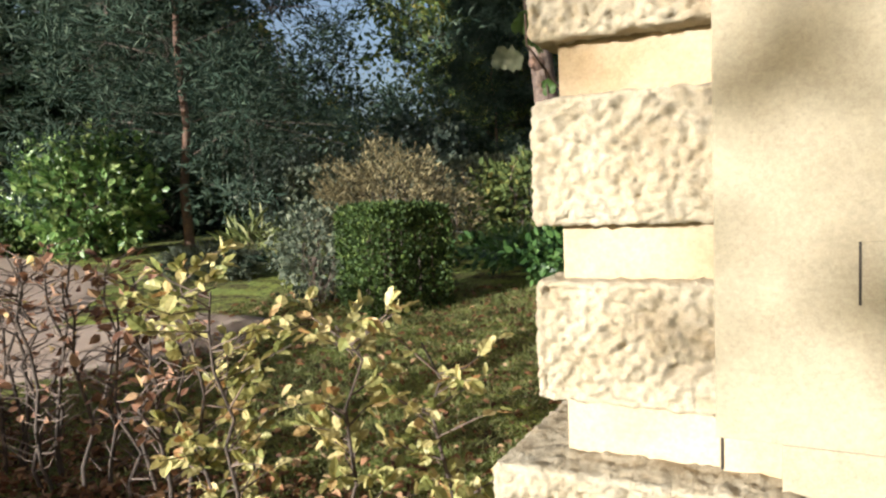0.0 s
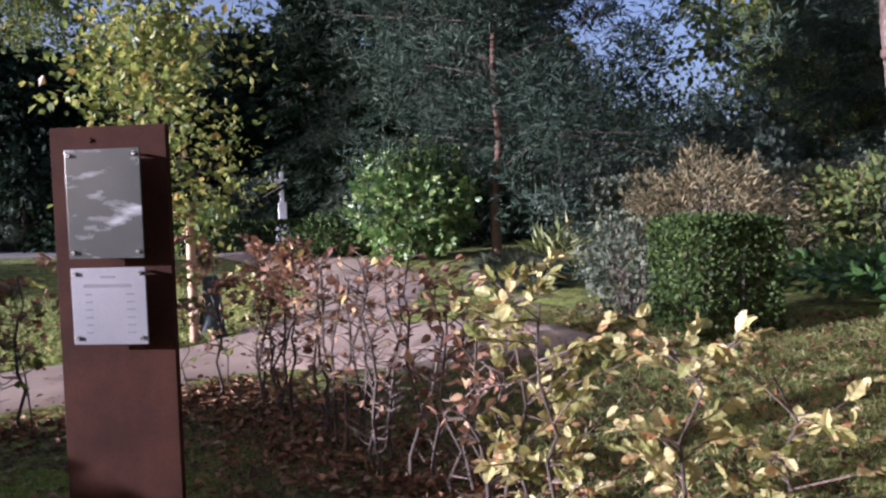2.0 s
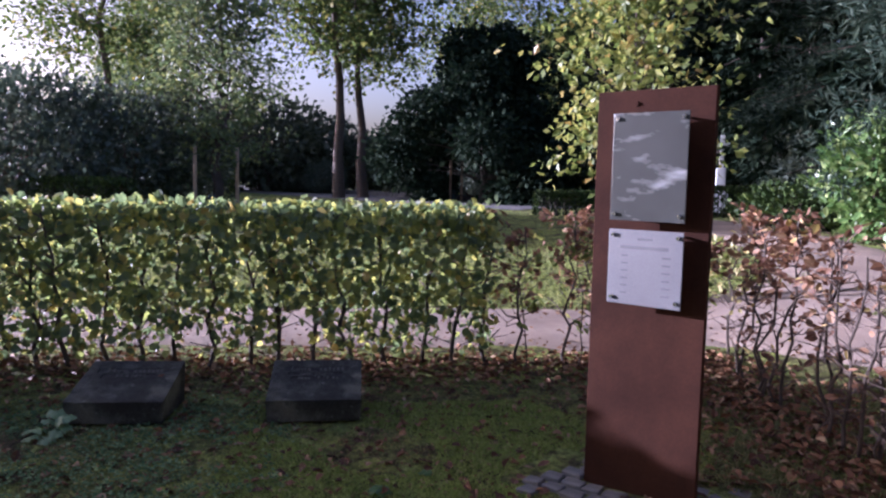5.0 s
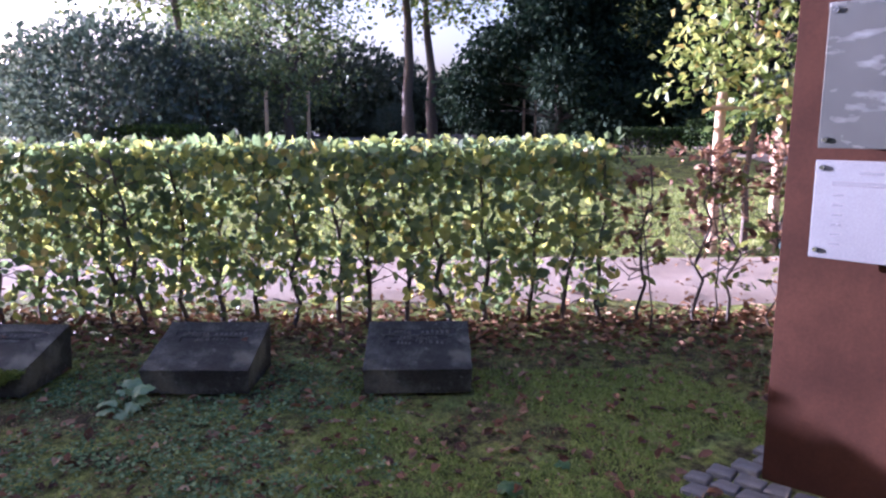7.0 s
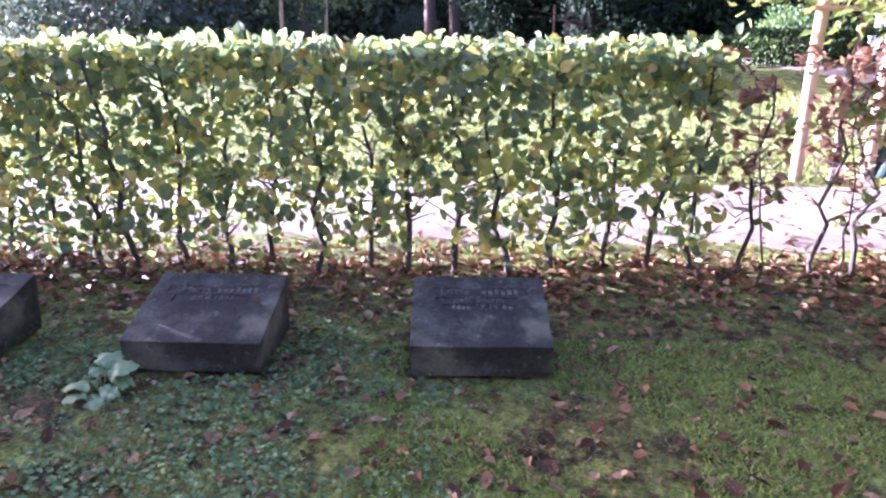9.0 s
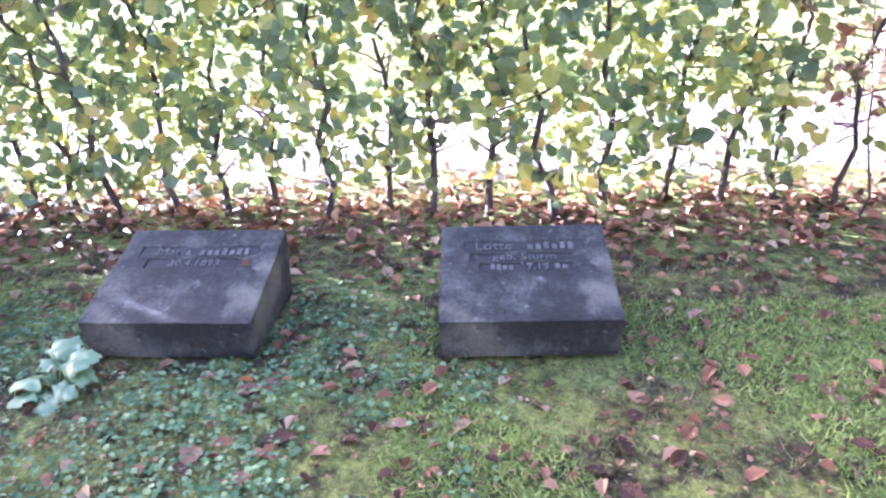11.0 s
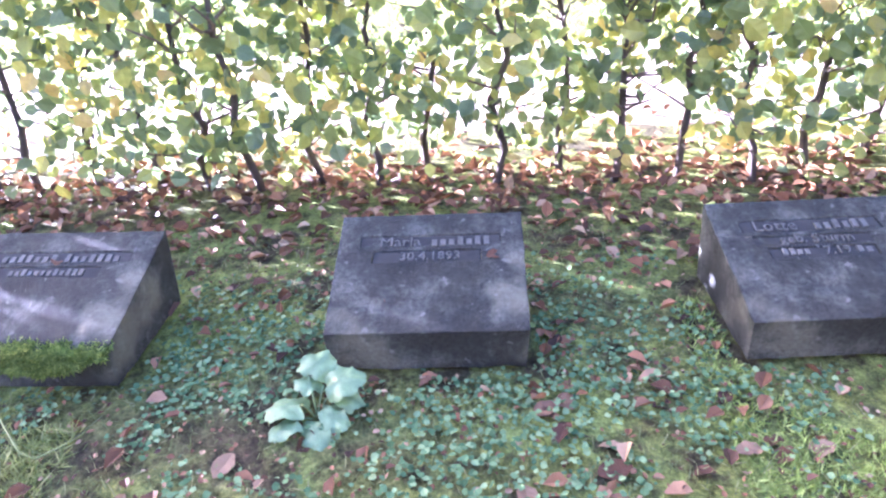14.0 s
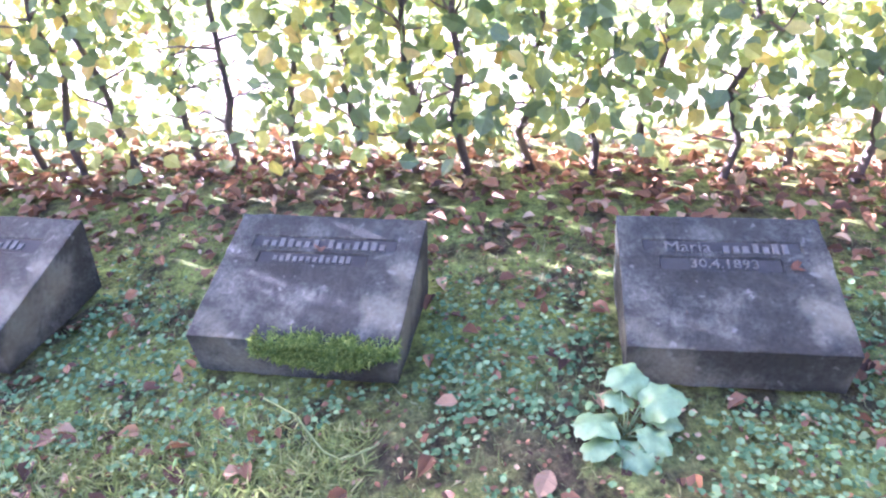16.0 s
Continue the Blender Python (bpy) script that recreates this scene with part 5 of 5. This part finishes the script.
def stone_cross():
    c = thing("stone_cross", pose(-25.6, 12.3, rise(-25.6, 12.3), 0, 0, 65), "weathered white stone grave cross on a stepped base", "grave cross")
    part("base", boxed(-0.28, 0.28, -0.22, 0.22, -0.2, 0.9, 0.03), PALE_STONE, c)
    part("plinth", boxed(-0.17, 0.17, -0.14, 0.14, 0.9, 1.76, 0.04), PALE_STONE, c)
    bm = bmesh.new()
    box(bm, -0.08, 0.08, -0.07, 0.07, 1.74, 2.95, 0.015)
    box(bm, -0.22, 0.22, -0.065, 0.065, 2.5, 2.66, 0.015)
    part("cross", bm, PALE_STONE, c)
    for x in (-0.23, 0.23):
        part("cross_end", boxed(x - 0.035, x + 0.035, -0.075, 0.075, 2.48, 2.68, 0.02), PALE_STONE, c)


stone_cross()
clipped("low_hedge", -22.4, 10.6, -25, 1.0, 7.5, 1.0, BOX_LEAF, 7000, 0.12, "low dark clipped hedge before the cross", 71)
clipped("low_hedge", -24.6, 6.2, -18, 0.9, 2.2, 0.85, BOX_LEAF, 2600, 0.11, "low clipped hedge block beside the path", 72)
shrub("rose_bush", -25.0, 9.2, 1.3, 1.0, 1.8, LAUREL_LEAF, 2200, 0.13, "loose light green bush behind the low hedge", 73)
shrub("dark_shrub", -14.6, 8.4, 1.5, 1.0, 1.0, BOX_LEAF, 3400, 0.12, "low dark green shrub beside the laurel", 74)


def far_stakes():
    for x, y in ((-22.5, -5.9), (-23.8, -4.9), (-36, 3.3), (-37, 4.0)):
        st = thing("tree_stake", P(x, y, rise(x, y)), "pale wooden tree stake by a young tree", "stake", "stakes of the far young trees")
        v, f = tubes([[((0, 0, -0.1), 0.06), ((0, 0, 1.0), 0.058), ((0.01, 0.01, 2.1), 0.055)]], 8)
        child("post", mesh_from("post", v, f, STAKE_WOOD, True), st)


far_stakes()
dwarf = massed("dwarf_conifer", P(-44, -11.2, rise(-44, -11.2)), "small yellow-green cone-shaped conifer", 2.3, 0.55, 0.55, 95, LIME_LEAF, 2600, 0.09, clumps=18, category="conifer")
stand(dwarf, ((-45.5, -9.6, 0.85), (-43, -12.8, 0.6)))
clipped("low_hedge", -34, -9.2, 70, 5.0, 1.0, 0.9, BOX_LEAF, 2600, 0.12, "low dark clipped hedge on the far lawn", 76)
clipped("low_hedge", -21.5, -8.8, 60, 3.2, 1.1, 1.1, BOX_LEAF, 2600, 0.12, "rounded clipped hedge before the dark shrubs", 77)


def watering_bag():
    bm = bmesh.new()
    bmesh.ops.create_cone(bm, cap_ends=True, segments=24, radius1=0.2, radius2=0.09, depth=0.62, matrix=Matrix.Translation((0, 0, 0.31)))
    bmesh.ops.subdivide_edges(bm, edges=bm.edges[:], cuts=3, use_grid_fill=True)
    for v in bm.verts:
        v.co += Vector((noise.noise(v.co * 7), noise.noise(v.co * 7 + Vector((4, 0, 0))), 0)) * 0.045
    t = thing("watering_bag", P(-8.42, 3.02, 0.06) @ Matrix.Diagonal((0.8, 0.8, 1.15, 1)), "slack dark green watering bag by the sapling", "watering bag")
    part("bag", bm, PALE_CLOTH, t, smooth=True)
    for x, y in ((-22.9, -5.5), (-36.4, 3.5)):
        far = copy_thing(t, P(0, 0, 0))
        far.matrix_basis = P(x, y, rise(x, y))


watering_bag()


def vine():
    t = thing("vine_sprig", pose(-0.60, 1.60, 1.655) @ Matrix.Diagonal((0.8, 0.8, 0.8, 1)), "ivy sprig hanging at the stone corner", "vine")
    v, f = tubes([[((0.07, 0.06, -0.02), 0.006), ((0.03, 0.02, 0.05), 0.005), ((-0.01, -0.02, 0.12), 0.004), ((-0.02, 0.0, 0.3), 0.003)], [((0.03, 0.02, 0.05), 0.004), ((0.05, -0.01, -0.05), 0.003)]], 6)
    child("stem", mesh_from("stem", v, f, TWIG, True), t)
    for i, (x, y, z, turn, tilt, ln) in enumerate(((-0.03, -0.06, 0.04, 160, 70, 0.075), (-0.075, -0.05, 0.05, 200, 75, 0.07), (0.02, 0.03, 0.1, 120, 40, 0.07), (0.045, 0.0, -0.03, 170, 80, 0.05), (-0.04, 0.02, 0.16, 220, 50, 0.08))):
        part("leaf", broad_leaf(ln, ln * 0.9, 0.012, i * 2.1), GREY_LEAF if i < 2 else IVY_LEAF, t, smooth=True, m=pose(x, y, z, tilt, 0, turn))


vine()


def old_trunk():
    t = thing("old_tree", P(-4.3, 12.6, rise(-4.3, 12.6)), "bare grey-brown double trunk with a cut knot", "tree")
    v, f = tubes([[((0, 0, -0.2), 0.26), ((0.02, 0, 2), 0.23), ((-0.15, 0, 3.6), 0.2), ((-0.2, 0.1, 7), 0.17)]], 12)
    child("trunk", mesh_from("trunk", v, f, TWIG, True), t)
    v, f = tubes([[((0.5, 0.3, -0.2), 0.2), ((0.62, 0.3, 2.4), 0.17), ((0.6, 0.3, 7), 0.13)]], 12)
    child("second_trunk", mesh_from("second_trunk", v, f, TWIG, True), t)
    v, f = tubes([[((-0.1, -0.12, 3.0), 0.14), ((-0.14, -0.3, 3.05), 0.12), ((-0.15, -0.32, 3.05), 0.07)]], 12)
    child("knot", mesh_from("knot", v, f, PINE_BARK, True), t)


old_trunk()
stand(pale, ((-3.72, -14.0, 1.2),))
stand(tall, ((-7.6, -25.7, 0.62),))


def single_fallen():
    """Larger fallen leaves that lie apart on moss and stones."""
    rng = random.Random(77)
    kinds = []
    for k in range(4):
        kinds.append(single_leaf(k, FALLEN_SINGLE))
    spots = [(rng.uniform(-4.45, -3.3), rng.uniform(-4.0, 1.2)) for _ in range(120)]
    for x, y in spots:
        z = 0.022 * noise.noise((x * 1.1, y * 1.1, 3)) + 0.01 * noise.noise((x * 4, y * 4, 7))
        ob = new("fallen_leaf", rng.choice(kinds))
        c = rng.uniform(0.05, 0.085)
        ob.matrix_basis = pose(x, y, z + 0.012, rng.uniform(-15, 15), rng.uniform(-25, 25), rng.uniform(0, 360)) @ Matrix.Diagonal((c, c, c, 1))
        tagged(ob, "curled brown fallen leaf lying on moss", "fallen leaf", "fallen leaves on the moss")
    for x, y, z, turn, tilt in ((-4.62, -1.98, 0.173, 70, 8), (-4.78, -1.70, 0.222, 20, 12), (-4.80, -2.98, 0.235, 110, 10)):
        ob = new("fallen_leaf", kinds[1])
        ob.matrix_basis = pose(x, y, z, 0, 17, turn) @ Matrix.Diagonal((0.055, 0.055, 0.055, 1))
        tagged(ob, "small orange leaf resting on a gravestone", "fallen leaf", "fallen leaves on the stones")


single_fallen()


def blue_leaves():
    """Two glaucous broad leaves lying apart on the moss."""
    for x, y, c in ((-3.62, -0.42, 0.11), (-3.78, -0.12, 0.07)):
        z = 0.022 * noise.noise((x * 1.1, y * 1.1, 3)) + 0.01 * noise.noise((x * 4, y * 4, 7))
        t = thing("broad_leaf", pose(x, y, z + 0.02, 0, 0, x * 900), "glaucous blue-green leaf lying on moss", "leaf", "blue-green leaves on the moss")
        part("blade", broad_leaf(c, c * 0.9, 0.015, x * 3), IVY_LEAF, t, smooth=True)


blue_leaves()


def bent_stalk():
    t = thing("bent_stalk", pose(-4.28, -2.85, 0.02), "pale dry bent grass stalk on the moss", "stalk")
    v, f = tubes([[((-0.12, -0.2, 0.02), 0.003), ((-0.06, -0.1, 0.03), 0.003), ((0.04, 0.0, 0.015), 0.003), ((0.06, 0.05, 0.012), 0.003), ((0.03, 0.12, 0.03), 0.0025), ((-0.05, 0.17, 0.04), 0.002)]], 6)
    child("stem", mesh_from("stem", v, f, GRASS_BLADE, True), t)


bent_stalk()
